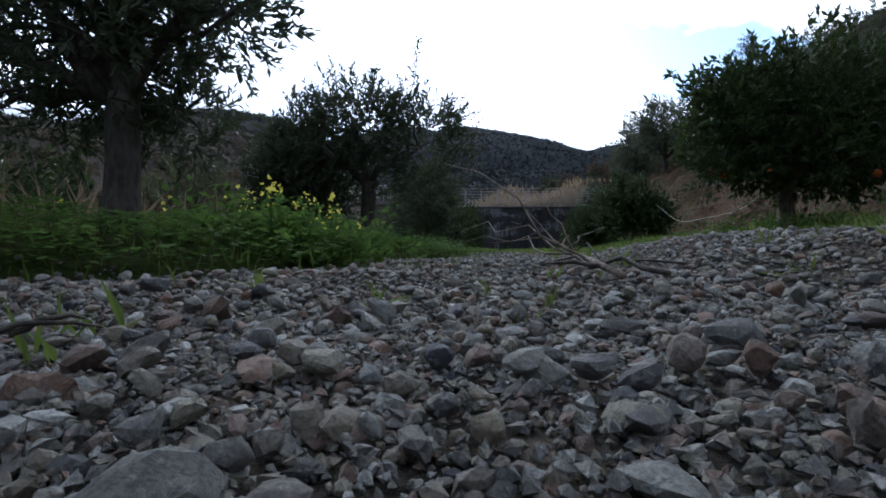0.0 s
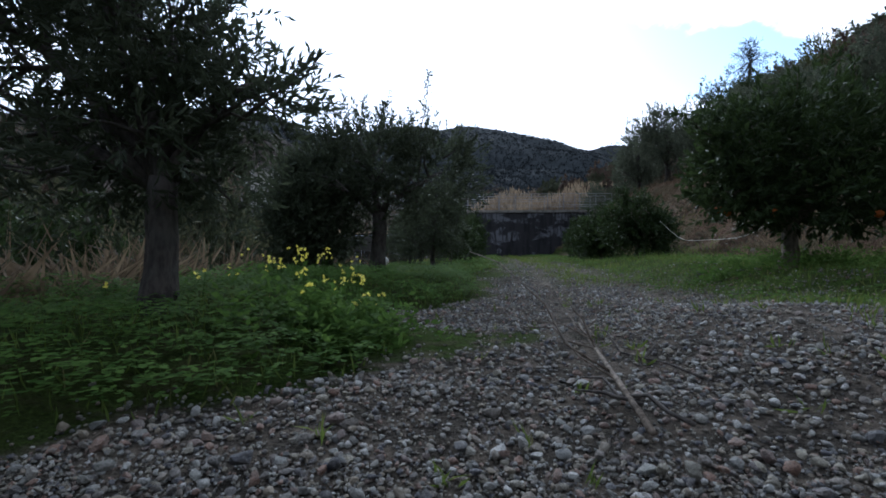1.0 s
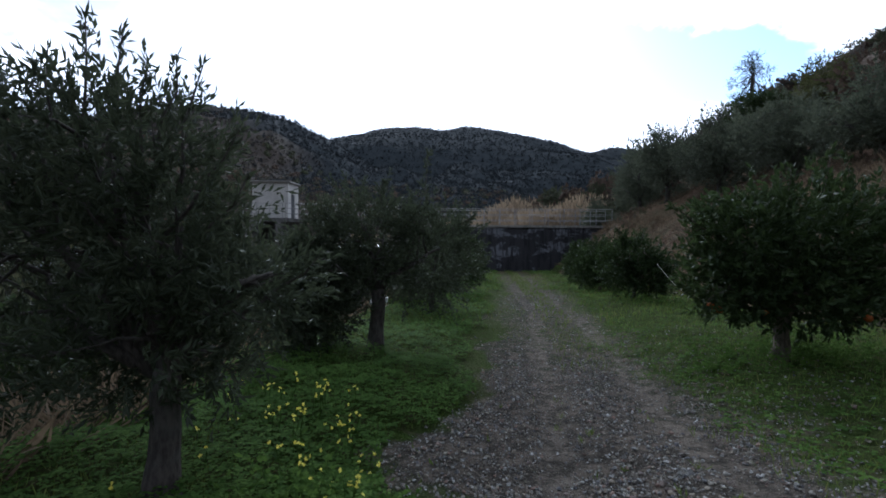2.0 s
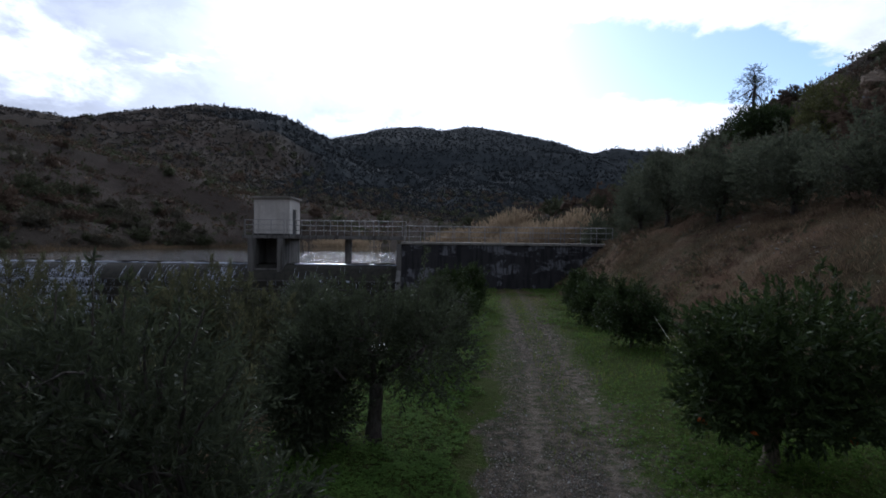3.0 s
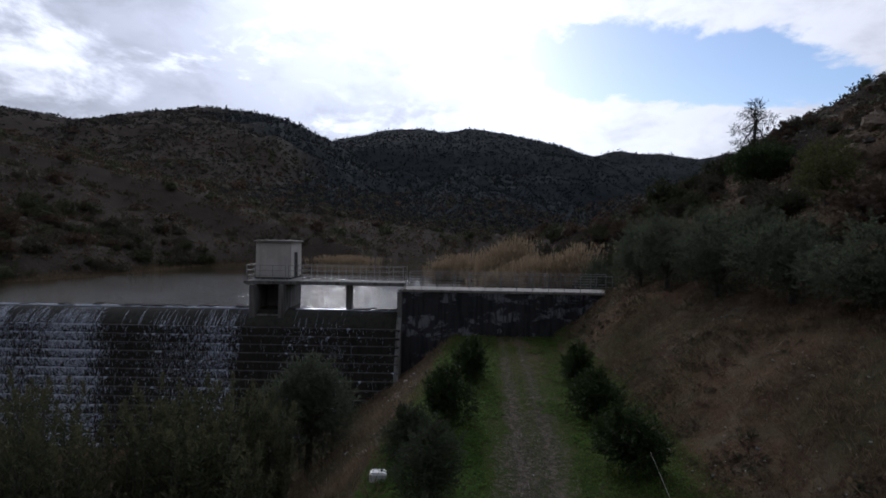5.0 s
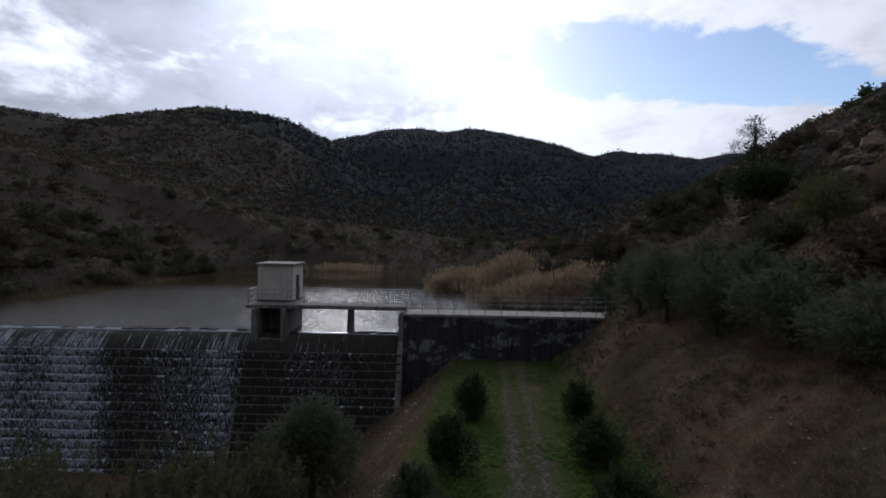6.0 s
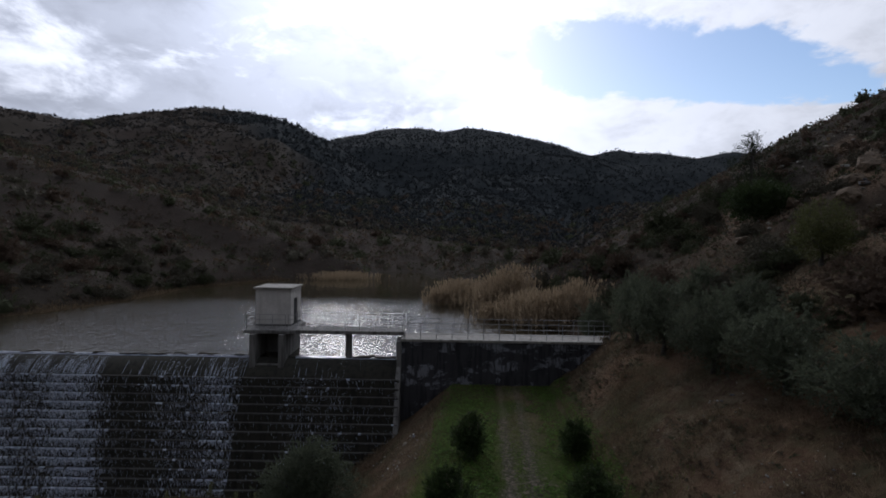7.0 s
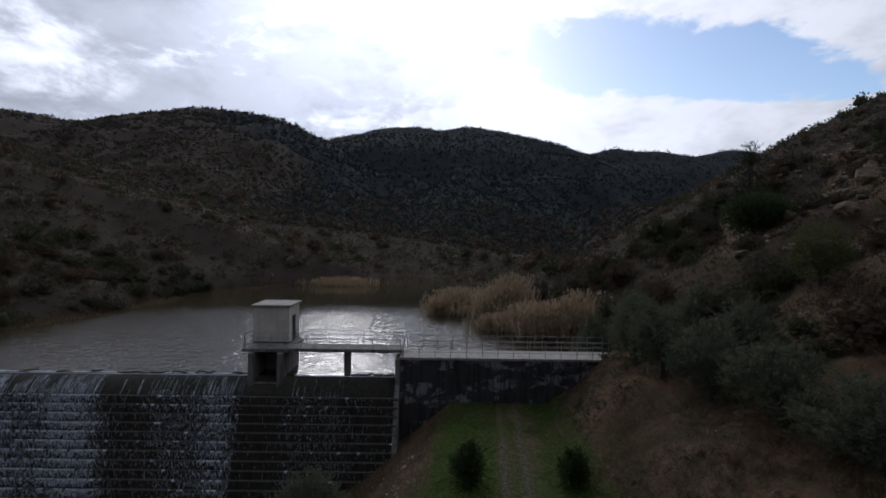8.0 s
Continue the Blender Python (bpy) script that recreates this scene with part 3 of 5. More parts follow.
def build_falls():
    """Threads of water over the crest and down every step."""
    rng = np.random.default_rng(5)
    verts, quads = [], []

    def strip(x, w, pts):
        base = len(verts)
        for y, z, lean in pts:
            verts.append((x - w + lean, y, z)), verts.append((x + w + lean, y, z))
        for k in range(len(pts) - 1):
            quads.append((base + 2 * k, base + 2 * k + 1, base + 2 * k + 3, base + 2 * k + 2))

    for x in np.arange(-36, WEIR_X1 - 0.1, 0.03):
        x = x + rng.uniform(-0.03, 0.03)
        f = float(flow(x))
        for _ in range(3):
            if -12.3 < x < -9.6 or rng.random() > f * (0.4 if x < -9 else 0.12):
                continue
            w, j, q = rng.uniform(0.002, 0.009), rng.uniform(-0.05, 0.12), x + rng.uniform(-0.03, 0.03)
            lead = min(3 + int(5 * rng.random() ** 0.7), 7)
            strip(q, w, [(y - 0.012, z + 0.012, j * (k - 3) * 0.1) for k, (y, z) in enumerate(OGEE) if lead <= k <= lead + rng.integers(2, 6)])
    for k in range(14):
        y, z = 29.75 - STEP_RUN * k, STEP_TOP - STEP_RISE * k
        out = y - STEP_RUN
        for x in np.arange(-33, WEIR_X1 - 0.1, 0.0085):
            x = x + rng.uniform(-0.03, 0.03)
            amount = float(flow(x * 30.0 / (30.0 - STEP_RUN * k) + 0.3 * math.sin(1.7 * k) + 0.45 * rng.normal()))
            if -12.3 < x < -9.9:
                amount = 0.03
            if rng.random() > 1.15 * amount:
                continue
            w = rng.uniform(0.003, 0.007 + 0.012 * amount)
            sway = rng.uniform(-0.02, 0.02)
            if rng.random() < 0.12 * amount:
                # a curl of foam on the lip of the step
                w, deep = rng.uniform(0.03, 0.11), rng.uniform(0.02, 0.09)
                strip(x, w, [(out + 0.05, z + 0.016, 0), (out - 0.035, z + 0.016, 0), (out - 0.05, z - deep, sway)])
                continue
            head = rng.random() ** 1.8 * 0.85 * STEP_RISE
            tail = min(head + rng.uniform(0.05, 0.26), STEP_RISE)
            strip(x, w, [(out - 0.05, z - head, 0), (out - 0.055, z - (head + tail) / 2, sway * 0.5), (out - 0.045, z - tail, sway)])
    # a film slipping over the crest, its sky glint painted as white colour
    for x in np.arange(WEIR_X0, WEIR_X1 - 0.3, 0.5):
        if -12.4 < x < -9.8:
            continue
        strip(x + 0.25, 0.2501, [(31.22, 0.712, 0), (31.02, 0.675, 0), (30.95, 0.652, 0)])
    me = quads_mesh("falling_water", np.array(verts), np.array(quads), FOAM)
    tagged(new("falling_water", me), "white threads of water running down the weir steps", "water", kind="stuff")


build_falls()


def build_wall():
    wall = thing("dam_wall", "weathered grey concrete dam wall with pale washed stains", "wall", (4, DAM_Y, 0), kind="structure")
    joints = [-2.65, 0.75, 4.12, 7.5, 11.6]
    for a, b in zip(joints, joints[1:]):
        part("panel", box(a + 0.012 - 4, b - 0.012 - 4, 0, 1.6, -7.0, WALL_TOP - 0.14, 0.01), WALL, wall)
    part("core", box(-2.6 - 4, 11.5 - 4, 0.05, 1.58, -7.0, WALL_TOP - 0.15), WALL, wall)
    part("deck_slab", box(-2.68 - 4, 11.0 - 4, -0.07, 2.05, WALL_TOP - 0.13, WALL_TOP + 0.02, 0.015), SLAB, wall, "pale concrete walkway slab")
    # the training wall beside the weir, stepping down with its foot
    bm = bmesh.new()
    prof = [(0.0, WALL_TOP - 0.15), (0.0, 0.4), (-0.55, -0.3), (-3.4, -6.8), (1.6, -6.8), (1.6, WALL_TOP - 0.15)]
    a = [bm.verts.new((-2.95 - 4, y, z)) for y, z in prof]
    b = [bm.verts.new((-2.655 - 4, y, z)) for y, z in prof]
    for k in range(len(prof)):
        j = (k + 1) % len(prof)
        bm.faces.new((a[k], a[j], b[j], b[k]))
    bm.faces.new(a), bm.faces.new(b[::-1])
    part("training_wall", bm, PIER, wall, "sloping edge wall beside the weir")
    return wall


build_wall()


def railing(name, label, x0, x1, y, z, bays, height=1.02, rails=3, end_posts=True):
    fence = thing(name, label, "railing", ((x0 + x1) / 2, y, z), "guard rails on the dam")
    half = (x1 - x0) / 2
    for k in range(bays + 1):
        x = -half + 2 * half * k / bays
        part("post", tube([(x, 0, 0), (x, 0, height)], 0.021, 8), STEEL, fence)
    for r in range(rails):
        h = height * (1 - r / rails) - 0.01
        part("rail", tube([(-half, -0.003, h), (0, -0.003, h - 0.012), (half, -0.003, h)], 0.015, 8), STEEL, fence)
    return fence


RAIL_LABEL = "grey galvanised steel pipe railing along the dam walkway"
railing("guard_rail", RAIL_LABEL, -2.45, 10.4, DAM_Y + 0.08, WALL_TOP + 0.015, 13)
railing("guard_rail", RAIL_LABEL, -2.3, 10.6, DAM_Y + 1.9, WALL_TOP + 0.015, 13)


def build_bridge():
    bridge = thing("footbridge", "thin concrete footbridge carried on a slim pier", "bridge", (-6.3, 31.0, 2.3), kind="structure")
    part("bridge_deck", box(-3.7, 3.75, -0.35, 1.15, -0.02, 0.20, 0.02), PIER, bridge)
    part("bridge_pier", box(-0.02, 0.30, 0.1, 0.85, -2.2, -0.025, 0.02), PIER, bridge)
    return bridge


build_bridge()
railing("guard_rail", RAIL_LABEL, -9.9, -2.65, 30.75, 2.495, 8, 0.98)
railing("guard_rail", RAIL_LABEL, -9.7, -2.5, 32.05, 2.495, 8, 0.98)
railing("guard_rail", "short steel pipe railing on the hut platform", -12.55, -10.1, 30.78, 2.495, 3, 0.98)


def side_rail(x, y0, y1, z):
    fence = thing("guard_rail", "short steel pipe railing across the platform end", "railing", (x, y0, z), "guard rails on the dam")
    for y in (0.0, (y1 - y0) / 2, y1 - y0):
        part("post", tube([(0, y, 0), (0, y, 0.98)], 0.026, 8), STEEL, fence)
    for h in (0.32, 0.65, 0.97):
        part("rail", tube([(0, 0, h), (0, y1 - y0, h)], 0.015, 8), STEEL, fence)


side_rail(-12.6, 30.8, 33.6, 2.495)


def build_tower():
    tower = thing("intake_tower", "grey concrete intake tower standing in the weir", "tower", (-11.1, 31.9, 0), kind="structure")
    part("side_wall", box(-1.05, -0.72, -1.75, 2.0, -1.3, 2.28, 0.02), PIER, tower)
    part("side_wall", box(0.75, 1.08, -1.75, 2.0, -1.3, 2.28, 0.02), PIER, tower)
    part("back_wall", box(-0.715, 0.745, 0.4, 0.7, -1.3, 2.28), PIER, tower)
    part("front_sill", box(-0.715, 0.745, -1.6, -1.3, -1.3, 0.42, 0.02), PIER, tower)
    part("gate_stem", box(0.18, 0.27, 0.1, 0.19, 0.3, 2.28), STEEL, tower, "grey steel gate stem")
    part("platform", box(-1.55, 1.45, -1.4, 2.1, 2.285, 2.49, 0.015), PIER, tower)
    return tower


build_tower()


def build_hut():
    hut = thing("valve_hut", "small cream rendered hut with a flat roof and dark door", "hut", (-11.35, 33.3, 2.49))
    w, d, h, t = 1.17, 1.15, 2.42, 0.16
    part("front_wall", box(-w, w, -d, -d + t, 0.0, h), RENDERED, hut)
    part("back_wall", box(-w, w, d - t, d, 0.0, h), RENDERED, hut)
    part("side_wall", box(-w, -w + t, -d + t + 0.002, d - t - 0.002, 0.0, h), RENDERED, hut)
    bm = box(w - t, w, -d + t + 0.002, -0.5, 0.0, h)
    box(w - t, w, 0.32, d - t - 0.002, 0.0, h, 0, bm)
    box(w - t, w, -0.5, 0.32, 1.75, h, 0, bm)
    part("door_wall", bm, RENDERED, hut)
    door = part("door", box(w - 0.09, w - 0.04, -0.48, 0.30, 0.01, 1.74, 0.006), DOOR, hut, "dark steel door")
    part("door_handle", tube([(w - 0.03, -0.38, 0.9), (w - 0.03, -0.28, 0.9)], 0.012, 6), STEEL, door)
    part("plinth", box(-w - 0.012, w + 0.012, -d - 0.012, d + 0.012, 0.0, 0.10), DOOR, hut, "dark tarred plinth")
    part("roof", box(-w - 0.13, w + 0.13, -d - 0.13, d + 0.13, h + 0.002, h + 0.13, 0.015), SLAB, hut, "flat pale concrete roof slab")
    return hut


build_hut()

# ---- plants ----


def unit(v):
    return v / np.maximum(np.linalg.norm(v, axis=-1, keepdims=True), 1e-9)


def leaf_quads(base, way, length, width, rng):
    """Pointed leaves as folded diamonds: arrays of verts and quads."""
    n = len(base)
    side = unit(np.cross(way, rng.normal(size=(n, 3))))
    droop = np.cross(way, side) * (length * 0.08)[:, None]
    mid = base + way * (length * 0.45)[:, None] + droop
    tip = base + way * length[:, None]
    half = side * (width * 0.5)[:, None]
    verts = np.stack([base, mid + half, tip, mid - half], 1).reshape(-1, 3)
    return verts, np.arange(4 * n).reshape(n, 4)


def sprays(rng, blobs, leaf, width, per, spread=0.8, up=0.45, shell=0.35):
    """Leafy shoots that fill egg-shaped blobs: (centre, radii, number, shoot length)."""
    bases, ways, lengths, widths = [], [], [], []
    for centre, radii, count, reach in blobs:
        d = unit(rng.normal(size=(count, 3)))
        f = shell + (1 - shell) * rng.random(count) ** 0.6
        lump = 0.78 + 0.5 * rng.random(count)
        start = np.array(centre) + d * np.array(radii) * (f * np.minimum(lump, 1.12))[:, None]
        go = unit(d + np.array([0, 0, up]) + rng.normal(size=(count, 3)) * 0.45)
        long = reach * rng.uniform(0.5, 1.25, count)
        for k in range(per):
            s = (k + 0.5) / per
            b = start + go * (long * s)[:, None]
            w = unit(go * (0.55 + 0.6 * s) + rng.normal(size=(count, 3)) * spread * 0.7)
            bases.append(b), ways.append(w)
            lengths.append(leaf * rng.uniform(0.65, 1.2, count)), widths.append(width * rng.uniform(0.8, 1.25, count))
    return leaf_quads(np.concatenate(bases), np.concatenate(ways), np.concatenate(lengths), np.concatenate(widths), rng)


def joined(pieces):
    verts, quads, base = [], [], 0
    for v, q in pieces:
        verts.append(v), quads.append(q + base)
        base += len(v)
    return np.concatenate(verts), np.concatenate(quads)


def bent(a, b, bow, rng, n=6):
    a, b = Vector(a), Vector(b)
    pts = []
    for k in range(n):
        s = k / (n - 1)
        p = a.lerp(b, s) + Vector((0, 0, bow * math.sin(math.pi * s)))
        if 0 < k < n - 1:
            p += Vector(rng.normal(size=3) * 0.03 * (b - a).length)
        pts.append(p)
    return pts


def grow_tree(name, label, at, seed, trunk_h, trunk_r, blobs, leaf, width, per, leafage, bark, lean=(0, 0), group="", spires=(), up=0.45, shell=0.35):
    """A tree: tapered trunk, limbs that reach into each blob of foliage, and a crown of single leaves."""
    rng = np.random.default_rng(seed)
    tree = thing(name, label, "tree", at, group)
    fork = Vector((lean[0], lean[1], trunk_h))
    pts = [(0, 0, -0.12), (0, 0, 0.04), *[tuple(Vector((lean[0] * s, lean[1] * s, trunk_h * s)) + Vector((*rng.normal(size=2) * 0.1 * trunk_r, 0))) for s in (0.3, 0.55, 0.8, 1.0)]]
    part("trunk", tube(pts, [trunk_r * q for q in (1.6, 1.25, 1.02, 0.95, 0.95, 0.85)], 12), bark, tree, "", True)
    for centre, radii, count, reach in blobs:
        c = Vector(centre)
        path = bent(fork - Vector((0, 0, 0.05)), c + (c - fork) * 0.25, 0.06, rng)
        r = trunk_r * 0.55
        limb = part("limb", tube(path, [r * (1 - 0.8 * k / 5) for k in range(6)], 8), bark, tree, "", True)
        for k in range(7):
            end = c + Vector(unit(rng.normal(size=3)) * np.array(radii) * 0.85)
            part("twig", tube(bent(path[2 + k % 3], end, 0.04, rng, 5), [r * 0.34, r * 0.28, r * 0.2, r * 0.12, r * 0.06], 5), bark, limb, "", True)
    pieces = [sprays(rng, blobs, leaf, width, per, up=up, shell=shell)]
    for base, tip, count in spires:
        b, t = np.array(base), np.array(tip)
        s = rng.random(count)[:, None]
        where = b + (t - b) * s + rng.normal(size=(count, 3)) * 0.09 * np.linalg.norm(t - b) * (1.05 - s)
        way = unit(unit(t - b) * 0.8 + rng.normal(size=(count, 3)) * 0.6)
        pieces.append(leaf_quads(where, way, leaf * rng.uniform(0.7, 1.15, count), width * rng.uniform(0.8, 1.2, count), rng))
        bm = tube(bent(tuple(b - (t - b) * 0.6), tuple(t), 0.0, rng, 5), [0.012, 0.009, 0.007, 0.005, 0.003], 5)
        part("shoot", bm, bark, tree, "", True)
    part("crown", quads_mesh("crown", *joined(pieces), leafage), leafage, tree)
    return tree


OLIVE_LABEL = "grey-green olive tree with a short dark trunk on the grass"

near_olive = grow_tree("olive_tree", "young olive tree with a short dark trunk in clover", spot(-1.40, 2.10), 11, 0.60, 0.07,
    [((-0.12, 0.05, 1.38), (0.46, 0.45, 0.46), 270, 0.20), ((-0.65, 0.15, 1.15), (0.55, 0.5, 0.6), 230, 0.20), ((0.06, 0.05, 1.12), (0.28, 0.4, 0.36), 170, 0.16), ((-1.15, 0.3, 1.15), (0.55, 0.5, 0.6), 130, 0.2),
     ((-0.35, 0.05, 1.6), (0.50, 0.42, 0.34), 230, 0.18), ((-0.95, 0.1, 1.55), (0.5, 0.42, 0.38), 190, 0.18),
     ((-0.35, 0.5, 1.05), (0.6, 0.45, 0.55), 210, 0.2), ((0.02, -0.1, 0.75), (0.38, 0.4, 0.26), 150, 0.16), ((0.40, 0.05, 0.95), (0.28, 0.3, 0.22), 140, 0.16), ((-0.6, 0.25, 0.62), (0.6, 0.4, 0.26), 170, 0.18), ((0.1, 0.35, 0.58), (0.28, 0.3, 0.22), 110, 0.16)],
    0.062, 0.0155, 12, OLIVE, BARK, (0.02, 0.02), "olive trees beside the track",
    [((-0.35, 0, 1.75), (-0.33, 0, 2.22), 60), ((-0.2, 0, 1.7), (-0.16, 0.0, 2.14), 60), ((0.02, 0, 1.65), (0.08, 0, 2.03), 60), ((0.12, 0, 1.6), (0.2, 0, 1.98), 50), ((-0.5, 0, 1.65), (-0.5, 0, 2.06), 60), ((-0.1, 0, 1.65), (-0.05, 0, 1.96), 50), ((-0.7, 0, 1.65), (-0.74, 0, 2.0), 60), ((0.5, 0, 0.95), (0.74, 0, 1.14), 70), ((0.16, 0, 1.4), (0.38, 0, 1.72), 70), ((0.2, 0, 1.2), (0.41, 0, 1.5), 70)])

mid_olive = grow_tree("olive_tree", OLIVE_LABEL, spot(-0.87, 5.5), 12, 0.70, 0.085,
    [((-0.1, 0, 1.28), (0.55, 0.5, 0.55), 520, 0.2), ((-0.55, 0.1, 1.12), (0.5, 0.5, 0.5), 380, 0.2), ((0.60, 0.1, 1.08), (0.60, 0.5, 0.62), 460, 0.2)],
    0.066, 0.018, 14, OLIVE, BARK, (0.03, 0), "olive trees beside the track",
    [((0.05, 0, 1.65), (0.1, 0, 1.95), 60), ((0.52, 0, 1.5), (0.6, 0, 2.28), 120), ((-0.5, 0, 1.45), (-0.6, 0, 1.75), 60), ((0.9, 0, 1.4), (1.15, 0, 1.55), 50)])


def small_tree(x, y, top, wide, seed, leafage, bark, name, label, group, leaf=0.075, width=0.024, dense=1.0):
    h = top * 0.2
    c = top * 0.52
    rng = np.random.default_rng(seed)
    blobs = [((rng.normal() * 0.1 * wide, 0, c + 0.1 * top), (wide * 0.6, wide * 0.6, top * 0.36), int(330 * dense), 0.26)]
    for k in range(3):
        a = k * 2.1 + rng.random()
        blobs.append(((math.cos(a) * wide * 0.45, math.sin(a) * wide * 0.45, c - 0.06 * top + rng.uniform(-0.12, 0.12) * top), (wide * rng.uniform(0.4, 0.7), wide * rng.uniform(0.4, 0.7), top * rng.uniform(0.22, 0.36)), int(250 * dense), 0.26))
    spires = [((rng.uniform(-0.5, 0.5) * wide, rng.uniform(-0.3, 0.3) * wide, top * 0.82), (rng.uniform(-0.6, 0.6) * wide, 0, top * rng.uniform(0.88, 1.16)), 60) for _ in range(11)]
    spires += [((math.cos(a) * wide * 0.6, math.sin(a) * wide * 0.6, top * q), (math.cos(a) * wide * 1.1, math.sin(a) * wide * 1.1, top * (q + 0.22)), 45) for a, q in zip(rng.uniform(0, 6.28, 11), rng.uniform(0.25, 0.72, 11))]
    return grow_tree(name, label, spot(x, y), seed, h, 0.03 * top, blobs, leaf, width, 9, leafage, bark, (0, 0), group, spires)


small_tree(-1.55, 5.15, 1.2, 0.5, 20, OLIVE, BARK, "olive_tree", OLIVE_LABEL, "olive trees beside the track")
small_tree(-0.30, 9.6, 1.75, 0.72, 21, OLIVE, BARK, "olive_tree", OLIVE_LABEL, "olive trees beside the track")
small_tree(0.15, 14.6, 1.7, 0.75, 22, CITRUS, PALE_BARK, "orange_tree", "small dark green orange tree at the terrace rim", "orange trees beside the track", 0.09, 0.036)
small_tree(1.05, 19.6, 1.7, 0.70, 23, CITRUS, PALE_BARK, "orange_tree", "small dark green orange tree at the terrace rim", "orange trees beside the track", 0.09, 0.036)
small_tree(-0.9, 12.0, 1.3, 0.62, 24, OLIVE, BARK, "olive_tree", OLIVE_LABEL, "olive trees beside the track")
small_tree(4.35, 11.2, 1.45, 0.85, 25, CITRUS, PALE_BARK, "orange_tree", "small round orange tree in green turf", "orange trees beside the track", 0.09, 0.036)
small_tree(4.85, 15.2, 1.5, 0.8, 26, CITRUS, PALE_BARK, "orange_tree", "small round orange tree in green turf", "orange trees beside the track", 0.09, 0.036)
small_tree(5.35, 19.4, 1.5, 0.6, 27, CITRUS, PALE_BARK, "orange_tree", "small round orange tree in green turf", "orange trees beside the track", 0.09, 0.036)

right_orange = grow_tree("orange_tree", "dense dark green orange tree hung with fruit beside the gravel", spot(3.25, 4.72), 13, 0.45, 0.075,
    [((0.1, 0, 1.15), (0.8, 0.7, 0.62), 620, 0.2), ((-0.38, 0.0, 1.1), (0.50, 0.5, 0.5), 360, 0.18), ((0.75, 0.1, 1.05), (0.7, 0.6, 0.65), 480, 0.2), ((0.2, -0.2, 0.66), (0.85, 0.55, 0.36), 330, 0.2), ((-0.55, -0.1, 0.68), (0.4, 0.4, 0.28), 130, 0.16)],
    0.085, 0.032, 10, CITRUS, PALE_BARK, (0.02, 0), "orange trees beside the track",
    [((0.38, 0, 1.6), (0.48, 0, 2.12), 70), ((0.1, 0, 1.6), (0.08, 0, 1.9), 60), ((-0.75, 0, 1.3), (-1.1, 0, 1.52), 60), ((0.7, 0, 1.6), (0.62, 0, 2.05), 60)])


def fruit_at(tree, places):
    for x, y, z in places:
        bm = bmesh.new()
        bmesh.ops.create_icosphere(bm, subdivisions=2, radius=0.038, matrix=Matrix.Translation((x, y, z)) @ Matrix.Diagonal((1, 1, 0.94, 1)))
        part("orange", bm, FRUIT, tree, "ripe orange fruit", True)


fruit_at(right_orange, [(-0.42, -0.42, 0.52), (-0.80, -0.2, 0.56), (-0.74, -0.24, 0.53), (0.45, -0.5, 0.50)])

back_orange = small_tree(-3.6, 4.2, 1.7, 0.95, 28, CITRUS, PALE_BARK, "orange_tree", "orange tree with ripe fruit behind the clover bank", "orange trees beside the track", 0.085, 0.034)
fruit_at(back_orange, [(0.3, -0.75, 0.62), (0.1, -0.85, 0.9), (0.45, -0.7, 0.78), (-0.2, -0.8, 0.7), (0.7, -0.6, 0.95), (0.62, -0.65, 0.6), (-0.5, -0.8, 1.0)])

# trees below the terrace
grow_tree("carob_tree", "round dark evergreen tree growing below the terrace", (-4.95, 17.6, float(land(-4.95, 17.6))), 31, 1.8, 0.13,
    [((0.05, 0, 3.3), (0.95, 0.9, 1.0), 800, 0.2), ((-0.75, 0.2, 2.4), (1.2, 1.1, 1.1), 900, 0.25), ((0.7, -0.1, 2.5), (1.05, 1.0, 1.1), 800, 0.25), ((-0.2, -0.5, 1.6), (1.65, 1.0, 1.1), 900, 0.25)],
    0.11, 0.034, 11, OLIVE_DRY, BARK, (0.05, 0))

pine_top = 19.0 - float(land(28.6, 45.9))
grow_tree("pine_tree", "tall thin pine tree high on the hillside", spot(28.6, 45.9, 0.1), 33, pine_top - 2.2, 0.15,
    [((0.1, 0, pine_top - 0.7), (0.6, 0.6, 0.5), 120, 0.4), ((-0.3, 0, pine_top - 1.5), (0.9, 0.8, 0.45), 150, 0.45), ((0.8, 0, pine_top - 1.9), (1.0, 0.8, 0.45), 150, 0.45), ((-1.0, 0.2, pine_top - 2.9), (0.9, 0.8, 0.4), 120, 0.45),
     ((0.5, 0.2, pine_top - 3.2), (1.0, 0.8, 0.4), 120, 0.45), ((-0.9, 0, pine_top - 4.2), (0.9, 0.8, 0.4), 110, 0.45), ((1.0, 0, pine_top - 4.4), (0.8, 0.8, 0.4), 100, 0.45)],
    0.16, 0.035, 7, PINE, BARK, (0.15, 0))
grow_tree("evergreen_tree", "broad dark evergreen tree on the steep hillside", spot(26.0, 40.5, 0.1), 34, 1.4, 0.2,
    [((0, 0, 1.9), (1.9, 1.8, 1.3), 700, 0.4), ((-1.2, 0.2, 1.5), (1.6, 1.4, 1.3), 480, 0.4), ((1.2, -0.2, 1.7), (1.6, 1.4, 1.3), 480, 0.4), ((0, -0.6, 1.1), (2.1, 1.2, 1.0), 380, 0.4)],
    0.2, 0.08, 7, CITRUS, BARK)
grow_tree("carob_tree", "rounded olive-green tree on the steep hillside", spot(19.6, 25.2, 0.1), 35, 0.9, 0.1,
    [((0, 0, 2.2), (1.25, 1.2, 1.2), 560, 0.25), ((0.5, 0.2, 1.5), (1.1, 1.1, 1.0), 360, 0.25), ((-0.6, -0.1, 1.4), (1.0, 1.0, 0.9), 320, 0.25)],
    0.13, 0.05, 8, BROOM, BARK)

